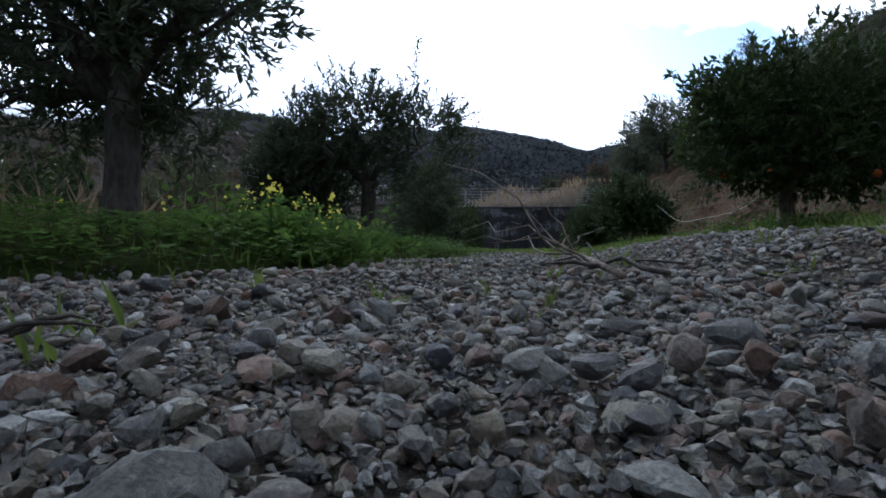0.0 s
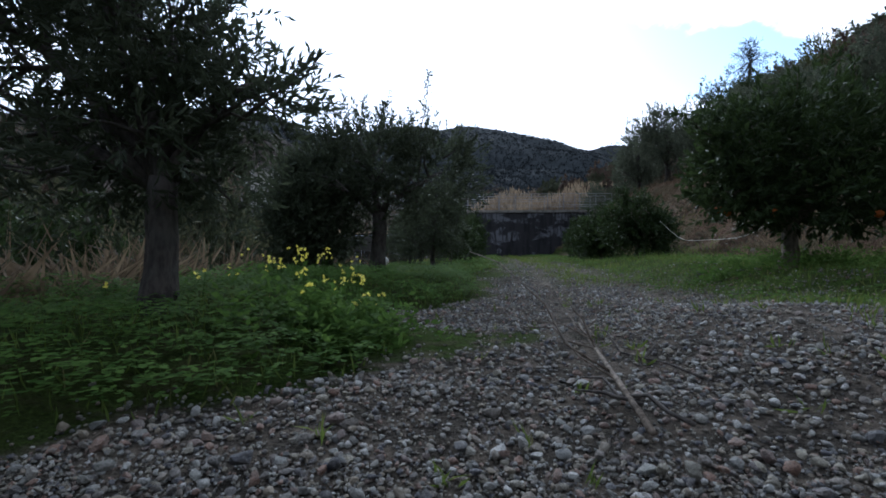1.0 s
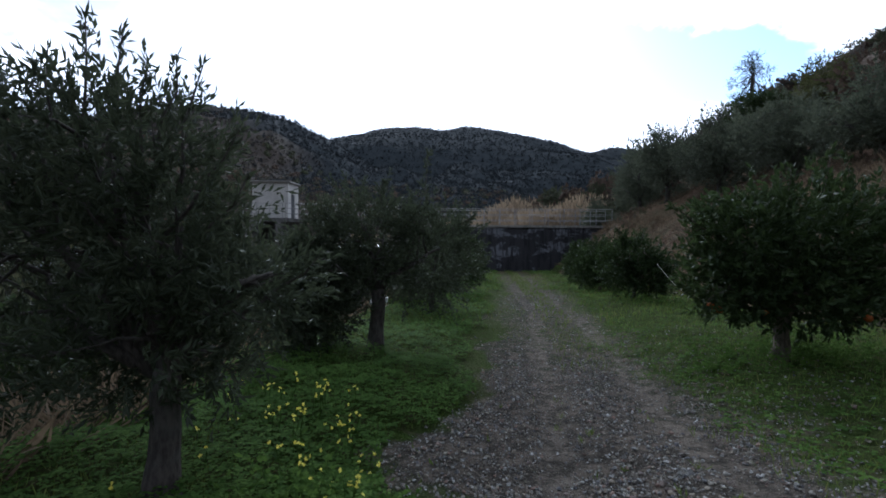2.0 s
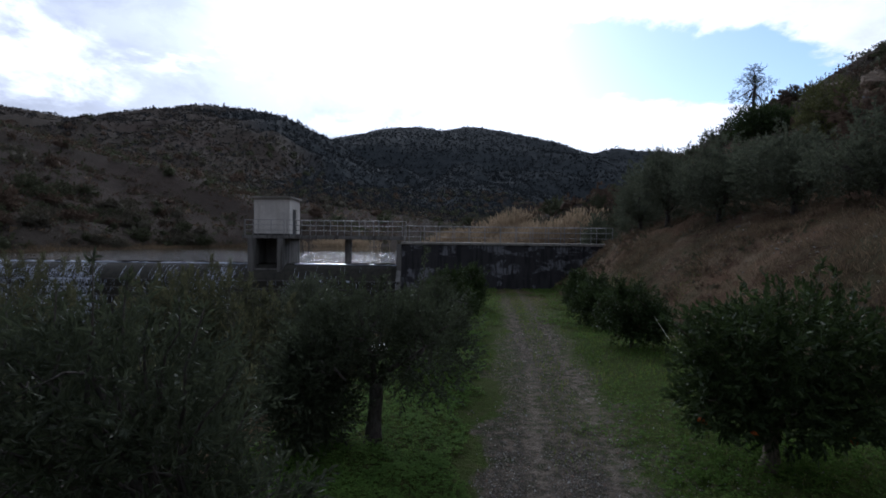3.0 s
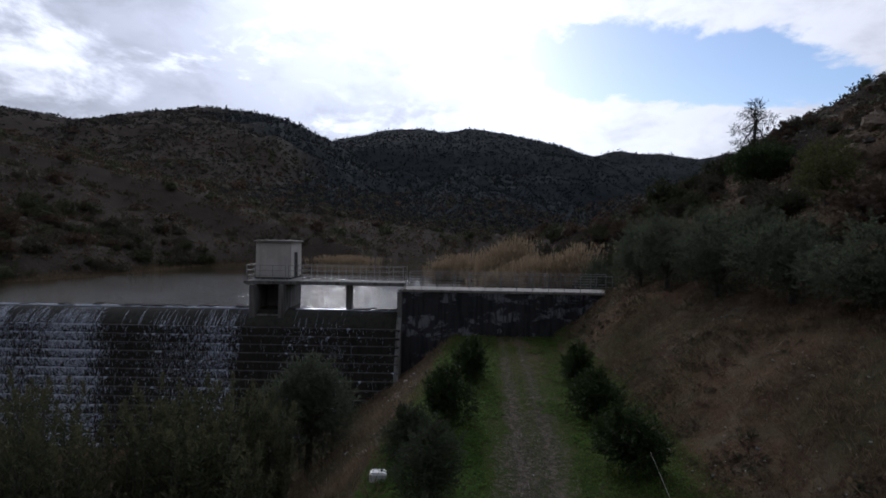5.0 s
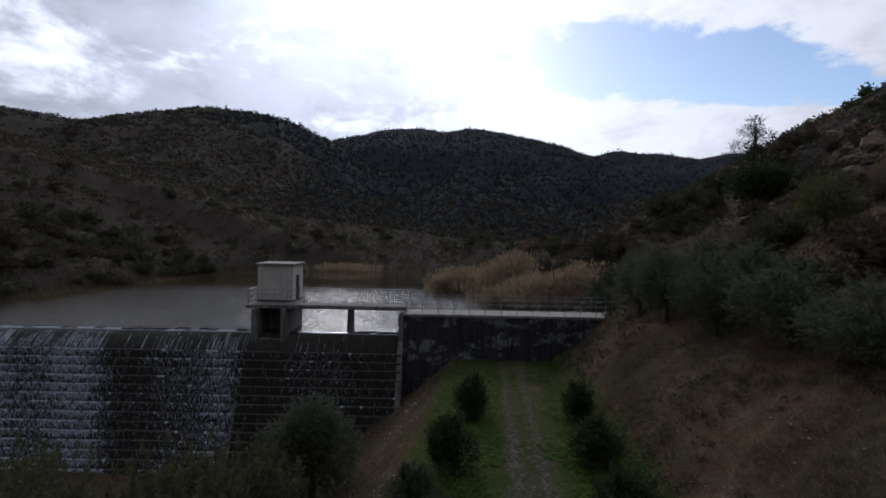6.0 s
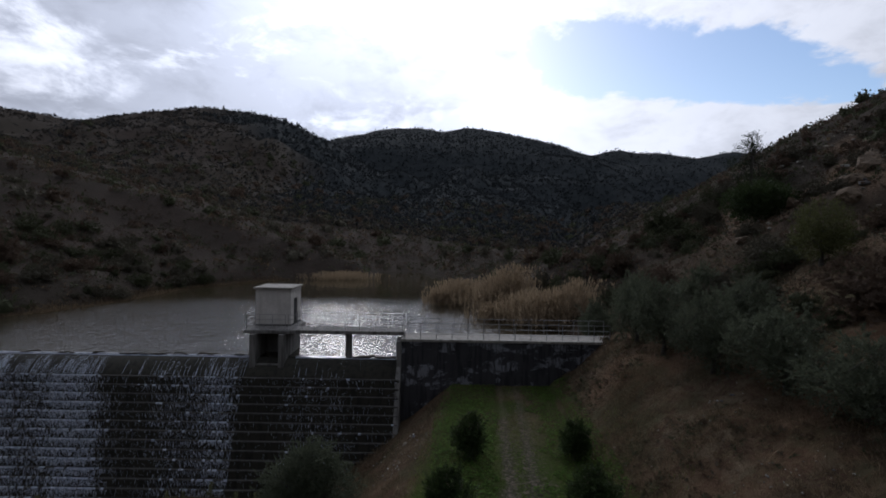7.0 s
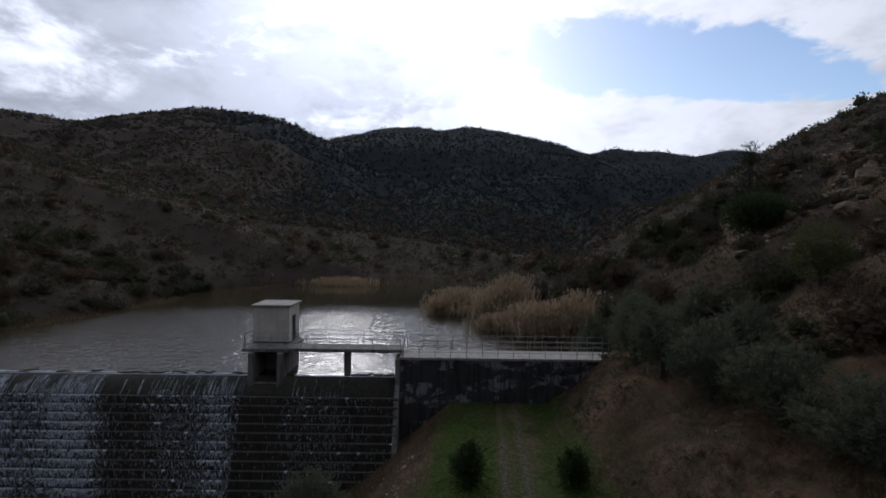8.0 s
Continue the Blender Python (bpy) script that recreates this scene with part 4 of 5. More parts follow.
# hillside olives and shrubs
for k, (x, y, top, wide) in enumerate([(10.6, 23.2, 3.5, 1.7), (11.0, 19.6, 3.3, 1.7), (11.9, 16.6, 2.9, 1.8), (11.8, 13.2, 2.5, 1.8), (13.8, 21.8, 2.7, 1.6), (10.9, 27.2, 3.6, 1.7), (12.3, 30.8, 3.2, 1.6), (11.0, 34.8, 3.0, 1.4), (14.4, 27.2, 2.8, 1.4)]):
    small_tree(x, y, top, wide, 60 + k, OLIVE_DRY, BARK, "olive_tree", "grey-green olive tree on the dry hillside", "olive trees on the hillside", 0.13, 0.042, 1.15)


def lump(rng, centre, radii, rough=0.22):
    """A closed, uneven core that makes a shrub dense: 24 loose patches."""
    g = np.linspace(-1, 1, 3)
    pts = {}
    patches = []
    for axis in range(3):
        for sign in (-1, 1):
            for i in range(2):
                for j in range(2):
                    corner = []
                    for a, b in ((i, j), (i + 1, j), (i + 1, j + 1), (i, j + 1)):
                        p = [0.0, 0.0, 0.0]
                        p[axis], p[(axis + 1) % 3], p[(axis + 2) % 3] = sign, g[a], g[b]
                        key = tuple(p)
                        if key not in pts:
                            pts[key] = unit(np.array(p)) * rng.uniform(1 - rough, 1 + rough)
                        corner.append(pts[key])
                    patches.append(corner if sign > 0 else corner[::-1])
    v = np.array(patches).reshape(-1, 3) * np.array(radii) + np.array(centre)
    return v, np.arange(len(v)).reshape(-1, 4)


def shrub_mesh(name, seed, leafage, leaf, width, shoots, per, tall=1.0):
    rng = np.random.default_rng(seed)
    blobs = [((0, 0, 0.42 * tall), (0.42, 0.42, 0.42 * tall), shoots, 0.22)]
    for k in range(3):
        a = rng.uniform(0, 6.28)
        blobs.append(((math.cos(a) * 0.3, math.sin(a) * 0.3, rng.uniform(0.2, 0.5) * tall), (0.3, 0.3, 0.3 * tall), shoots // 2, 0.2))
    cores = [lump(rng, c, np.array(r) * 0.45) for c, r, _, _ in blobs]
    return quads_mesh(name, *joined([sprays(rng, blobs, leaf, width, per, spread=0.9, shell=0.55)] + cores), leafage)


def shrub_pose(k, x, y, size, turn):
    return Matrix.LocRotScale((x, y, float(land(x, y)) - 0.12 * size), Euler((0, 0, turn)), (size, size, size * (0.7 + 0.35 * ((k * 37) % 10) / 10)))


def scatter_shrubs(meshes, spots, label, group):
    for k, (x, y, size, turn) in enumerate(spots):
        ob = new("shrub", meshes[k % len(meshes)])
        ob.matrix_basis = shrub_pose(k, x, y, size, turn)
        tagged(ob, label, "shrub", group)


def domes(rng, x, y, z, size, tall=1.0, rough=0.16, sides=6):
    """Low rounded cushions of uneven outline, one closed skin each."""
    m = len(x)
    turn = rng.uniform(0, 6.28, (m, 1))
    ang = turn + np.arange(sides)[None, :] * (2 * math.pi / sides)
    rings = []
    for wide, high in ((0.92, -0.3), (0.92, 0.32), (0.45, 0.88)):
        r = size[:, None] * wide * (1 + rough * rng.normal(size=(m, sides)))
        h = z[:, None] + (size * tall)[:, None] * high * (1 + 0.6 * rough * rng.normal(size=(m, sides)))
        rings.append(np.stack([x[:, None] + np.cos(ang) * r, y[:, None] + np.sin(ang) * r, h], -1))
    verts = np.concatenate(rings, 1)
    k, one = len(rings), []
    for i in range(k - 1):
        for j in range(sides):
            n = (j + 1) % sides
            one.append((i * sides + j, i * sides + n, (i + 1) * sides + n, (i + 1) * sides + j))
    top = (k - 1) * sides
    one += [(top, top + 1, top + 2, top + 3), (top, top + 3, top + 4, top + 5)]
    quads = (np.arange(m) * k * sides)[:, None, None] + np.array(one)[None]
    return verts.reshape(-1, 3), quads.reshape(-1, 4), len(one)


def skinned(name, pieces, slots, materials):
    """Joins pieces into one smooth mesh; slots holds a material slot for every face."""
    me = quads_mesh(name, *joined(pieces), materials[0], True)
    for other in materials[1:]:
        me.materials.append(other)
    me.polygons.foreach_set("material_index", np.concatenate(slots).astype(np.int32))
    return me


def wild_scrub(name, label, spots, seed):
    """Shrubs too many to count: lobed rounded bodies with loose leaves round them."""
    rng = np.random.default_rng(seed)
    x, y, size = (np.array([sp[k] for sp in spots]) for k in range(3))
    z, kind = land(x, y), rng.choice(3, len(x), p=[0.34, 0.36, 0.30])
    pieces, slots = [], []
    for lobe in range(3):
        a, off = rng.uniform(0, 6.28, len(x)), size * (0.0 if lobe == 0 else 0.34)
        s = size * (0.46 if lobe == 0 else 1.0) * (1.0 if lobe == 0 else rng.uniform(0.24, 0.36, len(x)))
        cx, cy = x + np.cos(a) * off, y + np.sin(a) * off
        v, q, per = domes(rng, cx, cy, z, s * 0.66, 1.2, 0.3)
        pieces.append((v, q)), slots.append(np.repeat(kind, per))
        for k in range(30):
            d = unit(rng.normal(size=(len(x), 3)) + np.array([0, 0, 0.5]))
            base = np.stack([cx, cy, z + s * 0.3], -1) + d * (s * rng.uniform(0.5, 0.9, len(x)))[:, None]
            v, q = leaf_quads(base, unit(d + rng.normal(size=d.shape) * 0.4), size * rng.uniform(0.12, 0.24, len(x)), size * rng.uniform(0.06, 0.13, len(x)), rng)
            pieces.append((v, q)), slots.append(kind)
    tagged(new(name, skinned(name, pieces, slots, (SCRUB, HEATH, MACCHIA))), label, "scrub", kind="stuff")


def wild_spots(rng, count, xr, yr, keep, small, large, power=2.0):
    got = []
    while len(got) < count:
        x, y = rng.uniform(*xr), rng.uniform(*yr)
        if keep(x, y):
            got.append((x, y, small + (large - small) * rng.random() ** power, rng.uniform(0, 6.28)))
    return got


rng = np.random.default_rng(77)
fine_shrubs = [shrub_mesh("shrub", 200 + k, m, 0.12, 0.06, 70, 6) for k, m in enumerate((SCRUB, MACCHIA, SCRUB, HEATH, MACCHIA))]


def on_right(x, y):
    s = x - float(right_toe(y))
    return s > 7 and land(x, y) > 1.2 and x < 0.98 * y + 14 and s + y * 0.2 > 9


def on_left(x, y):
    q = float(left_toe(y)) - x
    return q > 0.6 and x > -1.05 * y - 8


scatter_shrubs(fine_shrubs, wild_spots(rng, 170, (9, 45), (14, 58), on_right, 0.7, 2.8), "dark evergreen shrub on the dry hillside", "hillside shrubs")
scatter_shrubs(fine_shrubs, wild_spots(rng, 130, (-62, -30), (38, 76), on_left, 0.9, 3.0), "dark evergreen shrub above the lake shore", "lakeside shrubs")
wild_scrub("right_scrub", "dark low scrub covering the steep hillside", wild_spots(rng, 900, (-4, 120), (40, 230), on_right, 0.9, 3.6, 2.0), 83)
wild_scrub("left_scrub", "dark low scrub covering the slope above the lake", wild_spots(rng, 900, (-230, -8), (38, 280), on_left, 1.0, 4.4, 2.2), 84)


def leafy_bush(x, y, top, spread, rng, stems=13, leaves=180):
    z = float(land(x, y))
    bush = thing("oleander_bush", "tall leafy oleander-like bush on the stream bank", "bush", (x, y, z), "bushes on the stream bank")
    leafs = []
    for j in range(stems):
        a, r = rng.uniform(0, 6.28), spread * math.sqrt(rng.random())
        tip = np.array([math.cos(a) * r, math.sin(a) * r, top * rng.uniform(0.68, 1.0)])
        root = np.array([math.cos(a) * 0.1, math.sin(a) * 0.1, -0.1])
        part("stem", tube(bent(root, tip, 0.0, rng, 5), [0.02, 0.017, 0.013, 0.009, 0.004], 5), BARK, bush, "", True)
        whorl = np.floor(rng.random(leaves) ** 0.8 * 14) / 14
        s = 0.2 + 0.8 * (whorl + rng.normal(size=leaves) * 0.008)[:, None]
        where = root + (tip - root) * s + rng.normal(size=(leaves, 3)) * (0.05 + 0.07 * (rng.random(leaves) < 0.5))[:, None]
        way = unit(np.array([0, 0, 0.75]) + rng.normal(size=(leaves, 3)) * np.array([0.7, 0.7, 0.4]))
        up, young = unit(tip - root), []
        for whorl in range(5):
            n = 7
            a = rng.uniform(0, 6.28) + np.arange(n) * 2 * math.pi / n
            out = np.stack([np.cos(a), np.sin(a), np.zeros(n)], -1)
            young.append(leaf_quads(np.tile(tip - up * 0.075 * whorl, (n, 1)), unit(out * (0.45 + 0.12 * whorl) + up), rng.uniform(0.10, 0.17, n), rng.uniform(0.024, 0.036, n), rng))
        part("shoot", quads_mesh("shoot", *joined(young), OLEANDER_TIP), OLEANDER_TIP, bush, "pale upright shoot tip")
        leafs.append(leaf_quads(where, way, rng.uniform(0.12, 0.22, leaves), rng.uniform(0.028, 0.048, leaves), rng))
    part("leafage", quads_mesh("leafage", *joined(leafs), OLEANDER), OLEANDER, bush)


def build_thicket():
    rng = np.random.default_rng(9)
    for k in range(30):
        x, y = rng.uniform(-12, -4.2), rng.uniform(8.6, 13.5)
        top = 2.05 - 0.25 * abs(y - 10.8) + rng.uniform(-0.7, 0.25) - float(land(x, y))
        leafy_bush(x, y, top, 0.85, rng)
    for k in range(14):
        y = rng.uniform(4.6, 8.6)
        x = rng.uniform(-7.5, -3.1 + 0.04 * y)
        top = rng.uniform(0.35, 1.0) - float(land(x, y))
        leafy_bush(x, y, top, 0.7, rng)


build_thicket()


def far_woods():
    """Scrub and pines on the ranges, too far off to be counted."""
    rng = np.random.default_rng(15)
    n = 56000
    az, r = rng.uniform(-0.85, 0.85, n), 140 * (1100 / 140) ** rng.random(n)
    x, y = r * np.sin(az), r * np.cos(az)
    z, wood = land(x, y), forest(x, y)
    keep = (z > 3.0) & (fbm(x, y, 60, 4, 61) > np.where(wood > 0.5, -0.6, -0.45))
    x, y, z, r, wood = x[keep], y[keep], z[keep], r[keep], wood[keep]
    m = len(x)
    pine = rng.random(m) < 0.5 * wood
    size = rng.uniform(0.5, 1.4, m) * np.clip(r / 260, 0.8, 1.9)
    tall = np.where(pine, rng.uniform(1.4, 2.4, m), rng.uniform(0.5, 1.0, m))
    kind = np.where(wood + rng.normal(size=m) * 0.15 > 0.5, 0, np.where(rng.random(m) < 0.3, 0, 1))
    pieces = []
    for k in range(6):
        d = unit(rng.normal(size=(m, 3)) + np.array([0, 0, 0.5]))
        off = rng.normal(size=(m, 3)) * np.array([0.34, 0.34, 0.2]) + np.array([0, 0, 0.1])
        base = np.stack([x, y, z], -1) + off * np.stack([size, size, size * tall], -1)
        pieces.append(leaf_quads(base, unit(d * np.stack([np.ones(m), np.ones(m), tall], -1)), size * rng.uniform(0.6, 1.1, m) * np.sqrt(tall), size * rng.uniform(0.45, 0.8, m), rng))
    me = skinned("far_woods", pieces, [kind] * 6, (HAZED_WOODS, BROWN_WOODS))
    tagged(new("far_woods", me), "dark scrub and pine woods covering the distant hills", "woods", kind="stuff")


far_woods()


def low_scrub():
    """Knee-high cushions of scrub between the larger shrubs."""
    rng = np.random.default_rng(16)
    n = 30000
    az, r = rng.uniform(-0.9, 0.9, n), 9 * (240 / 9) ** (rng.random(n) ** 0.8)
    x, y = r * np.sin(az), r * np.cos(az)
    z = land(x, y)
    s, q = x - right_toe(y), left_toe(y) - x
    keep = ((s > 0.6) | (q > 0.6) | (y > 100)) & (z > np.where(y < 31, -0.2, 0.85)) & (fbm(x, y, 4.0, 4, 63) > np.where(r < 32, -0.18, -0.42))
    x, y, z, r = x[keep], y[keep], z[keep], r[keep]
    m = len(x)
    size = rng.uniform(0.5, 1.3, m) * np.clip(r / 62, 0.30, 1.6)
    kind = rng.choice(4, m, p=[0.33, 0.37, 0.22, 0.08])
    pieces, slots = [], []
    for k in range(9):
        d = unit(rng.normal(size=(m, 3)) + np.array([0, 0, 0.4]))
        base = np.stack([x, y, z + size * 0.1], -1) + rng.normal(size=(m, 3)) * (size * 0.3)[:, None] * np.array([1, 1, 0.4])
        pieces.append(leaf_quads(base, d, size * rng.uniform(0.22, 0.5, m), size * rng.uniform(0.12, 0.26, m), rng))
        slots.append(kind)
    me = skinned("low_scrub", pieces, slots, (SCRUB, HEATH, MACCHIA, STRAW))
    tagged(new("low_scrub", me), "knee-high brown and green scrub on the slopes", "scrub", kind="stuff")


low_scrub()


def build_reeds():
    rng = np.random.default_rng(4)
    pieces = []
    for cx, cy, wx, wy, tall, n in ((2.0, 58.0, 3.0, 3.2, 2.7, 620), (-0.2, 56.0, 1.6, 2.0, 1.9, 240), (6.2, 52.0, 3.4, 3.0, 3.7, 800), (9.9, 42.5, 3.2, 2.2, 3.3, 620), (8.0, 44.6, 2.8, 2.0, 3.0, 380), (5.6, 46.5, 2.6, 1.6, 1.5, 300), (-17.5, 86.0, 6.0, 4.0, 1.3, 420)):
        x, y = cx + rng.normal(size=n) * wx * 0.45, cy + rng.normal(size=n) * wy * 0.45
        h = tall * rng.uniform(0.5, 1.12, n) * np.clip(1.0 - 0.16 * np.hypot((x - cx) / wx, (y - cy) / wy) ** 2, 0.35, 1)
        base = np.stack([x, y, np.full(n, WATER_Z - 0.25) + np.maximum(land(x, y) - 0.6, 0)], -1)
        lean = unit(np.stack([rng.normal(size=n) * 0.11 + (x - cx) * 0.02, rng.normal(size=n) * 0.10, np.ones(n)], -1))
        pieces.append(leaf_quads(base, lean, h, np.full(n, 0.05), rng))
        for k in range(9):
            s = rng.uniform(0.25, 1.0, n)
            b = base + lean * (h * s)[:, None]
            way = unit(lean * 0.9 + rng.normal(size=(n, 3)) * np.array([0.34, 0.34, 0.25]))
            pieces.append(leaf_quads(b, way, rng.uniform(0.35, 0.7, n), rng.uniform(0.035, 0.07, n), rng))
        plume = base + lean * (h * 0.97)[:, None]
        pieces.append(leaf_quads(plume, unit(lean + rng.normal(size=(n, 3)) * 0.12), rng.uniform(0.35, 0.6, n), rng.uniform(0.08, 0.14, n), rng))
    me = quads_mesh("reed_bed", *joined(pieces), REED)
    tagged(new("reed_bed", me), "tall dry tan reeds standing in the shallows", "reeds", kind="stuff")


build_reeds()

# ---- gravel, grass and small things ----


def stone_shape(seed, level, planes=11):
    """An angular, slightly worn pebble about 1 across: a ball cut by random planes."""
    rng = np.random.default_rng(seed)
    bm = bmesh.new()
    bmesh.ops.create_icosphere(bm, subdivisions=level, radius=1.0)
    u = np.array([v.co[:] for v in bm.verts])
    tris = np.array([[v.index for v in f.verts] for f in bm.faces])
    bm.free()
    cuts = unit(rng.normal(size=(planes, 3)))
    depth = rng.uniform(0.27, 0.46, planes)
    reach = np.min(np.where(u @ cuts.T > 0.05, depth / np.maximum(u @ cuts.T, 0.05), 0.62), axis=1)
    verts = u * np.minimum(reach, 0.62)[:, None] * rng.uniform(0.93, 1.05, (len(u), 1)) * np.array([1.0, rng.uniform(0.65, 0.95), rng.uniform(0.5, 0.8)])
    return verts, tris


def chip_shape(seed):
    """A small sharp chip: six corners, eight faces."""
    rng = np.random.default_rng(seed)
    v = np.array([(1, 0, 0), (0, 1, 0), (-1, 0, 0), (0, -1, 0), (0, 0, 1), (0, 0, -1)]) * rng.uniform(0.35, 0.55, (6, 1)) * np.array([1.0, 0.85, 0.65]) + rng.normal(size=(6, 3)) * 0.09
    return v, np.array([(0, 1, 4), (1, 2, 4), (2, 3, 4), (3, 0, 4), (1, 0, 5), (2, 1, 5), (3, 2, 5), (0, 3, 5)])


def turns(n, rng, tilt=0.5):
    """Random turns about z with a little tilt."""
    a, b = rng.uniform(0, 2 * math.pi, n), rng.normal(size=n) * tilt
    ca, sa, cb, sb = np.cos(a), np.sin(a), np.cos(b), np.sin(b)
    o = np.zeros(n)
    rz = np.stack([ca, -sa, o, sa, ca, o, o, o, o + 1], -1).reshape(n, 3, 3)
    rx = np.stack([o + 1, o, o, o, cb, -sb, o, sb, cb], -1).reshape(n, 3, 3)
    return rz @ rx


def gravel_spots(rng, n, yr, xr, wedge):
    x, y = rng.uniform(*xr, n), rng.uniform(*yr, n)
    g = zones(x, y)[0] * (1 - 0.75 * zones(x, y)[4])
    keep = (rng.random(n) < g ** 1.5) & (np.abs(x) < wedge[0] + wedge[1] * np.maximum(y, 0))
    return x[keep], y[keep]


def build_gravel():
    rng = np.random.default_rng(3)
    rich, poor = [stone_shape(400 + k, 2) for k in range(14)], [stone_shape(450 + k, 1) for k in range(10)]
    pieces = []

    def lay(x, y, size, shapes, sink):
        kind = rng.integers(0, len(shapes), len(x))
        for k, (v, t) in enumerate(shapes):
            pick = np.where(kind == k)[0]
            if not len(pick):
                continue
            m = turns(len(pick), rng) * size[pick][:, None, None]
            z = land(x[pick], y[pick]) + size[pick] * sink
            w = np.einsum("nij,vj->nvi", m, v) + np.stack([x[pick], y[pick], z], -1)[:, None, :]
            q = t[None] + (np.arange(len(pick)) * len(v))[:, None, None]
            pieces.append((w.reshape(-1, 3), q.reshape(-1, 3)))

    def sizes(n, mid, wide, top):
        return np.clip(mid * np.exp(rng.normal(size=n) * wide), 0.006, top)

    x, y = gravel_spots(rng, 4800, (0.05, 1.5), (-2.0, 2.0), (0.3, 1.1))
    d = np.hypot(x, y)
    lay(x, y, np.minimum(sizes(len(x), 0.0165, 0.45, 0.05), 0.012 + 0.09 * d), rich, 0.2)
    x, y = gravel_spots(rng, 1800, (0.25, 1.4), (-1.6, 1.6), (0.2, 1.0))
    lay(x, y, sizes(len(x), 0.0165, 0.38, 0.036), rich, 0.6)
    x, y = gravel_spots(rng, 12000, (0.05, 1.4), (-1.6, 1.6), (0.3, 1.1))
    lay(x, y, sizes(len(x), 0.011, 0.3, 0.02), poor, 0.35)
    chips = [chip_shape(480 + k) for k in range(10)]
    x, y = gravel_spots(rng, 5000, (0.05, 0.5), (-0.6, 0.6), (0.12, 1.05))
    lay(x, y, sizes(len(x), 0.0085, 0.35, 0.016), chips, 0.6)
    x, y = gravel_spots(rng, 15000, (0.05, 0.9), (-1.1, 1.1), (0.16, 1.05))
    lay(x, y, sizes(len(x), 0.009, 0.3, 0.016), chips, 0.4)
    x, y = gravel_spots(rng, 13000, (1.3, 2.5), (-2.0, 2.6), (0.5, 1.1))
    lay(x, y, sizes(len(x), 0.0145, 0.45, 0.045), poor, 0.2)
    x, y = gravel_spots(rng, 36000, (2.3, 5.6), (-2.6, 3.2), (0.5, 1.1))
    lay(x, y, sizes(len(x), 0.0155, 0.45, 0.05), chips, 0.2)
    x, y = gravel_spots(rng, 20000, (5.2, 14.0), (-1.0, 4.5), (3.0, 1.1))
    lay(x, y, sizes(len(x), 0.021, 0.4, 0.06), chips, 0.15)
    x, y = gravel_spots(rng, 6000, (-3.0, 0.1), (-2.5, 3.2), (9, 0))
    lay(x, y, sizes(len(x), 0.03, 0.4, 0.06) * 0.8, poor, 0.1)
    x, y = rng.uniform(1.5, 4.6, 5000), rng.uniform(1.0, 7.0, 5000)
    strewn = (x > road_right(y) - 0.3) & (rng.random(5000) < np.exp(-(x - road_right(y)) / 0.9)) & (x < right_toe(y))
    x, y = x[strewn], y[strewn]
    lay(x, y, sizes(len(x), 0.018, 0.4, 0.05), chips, 0.3)
    verts, tris = joined(pieces)
    me = quads_mesh("gravel", verts, tris, STONE_MANY)
    tagged(new("gravel", me), "loose grey crushed gravel covering the track", "gravel", kind="stuff")


build_gravel()


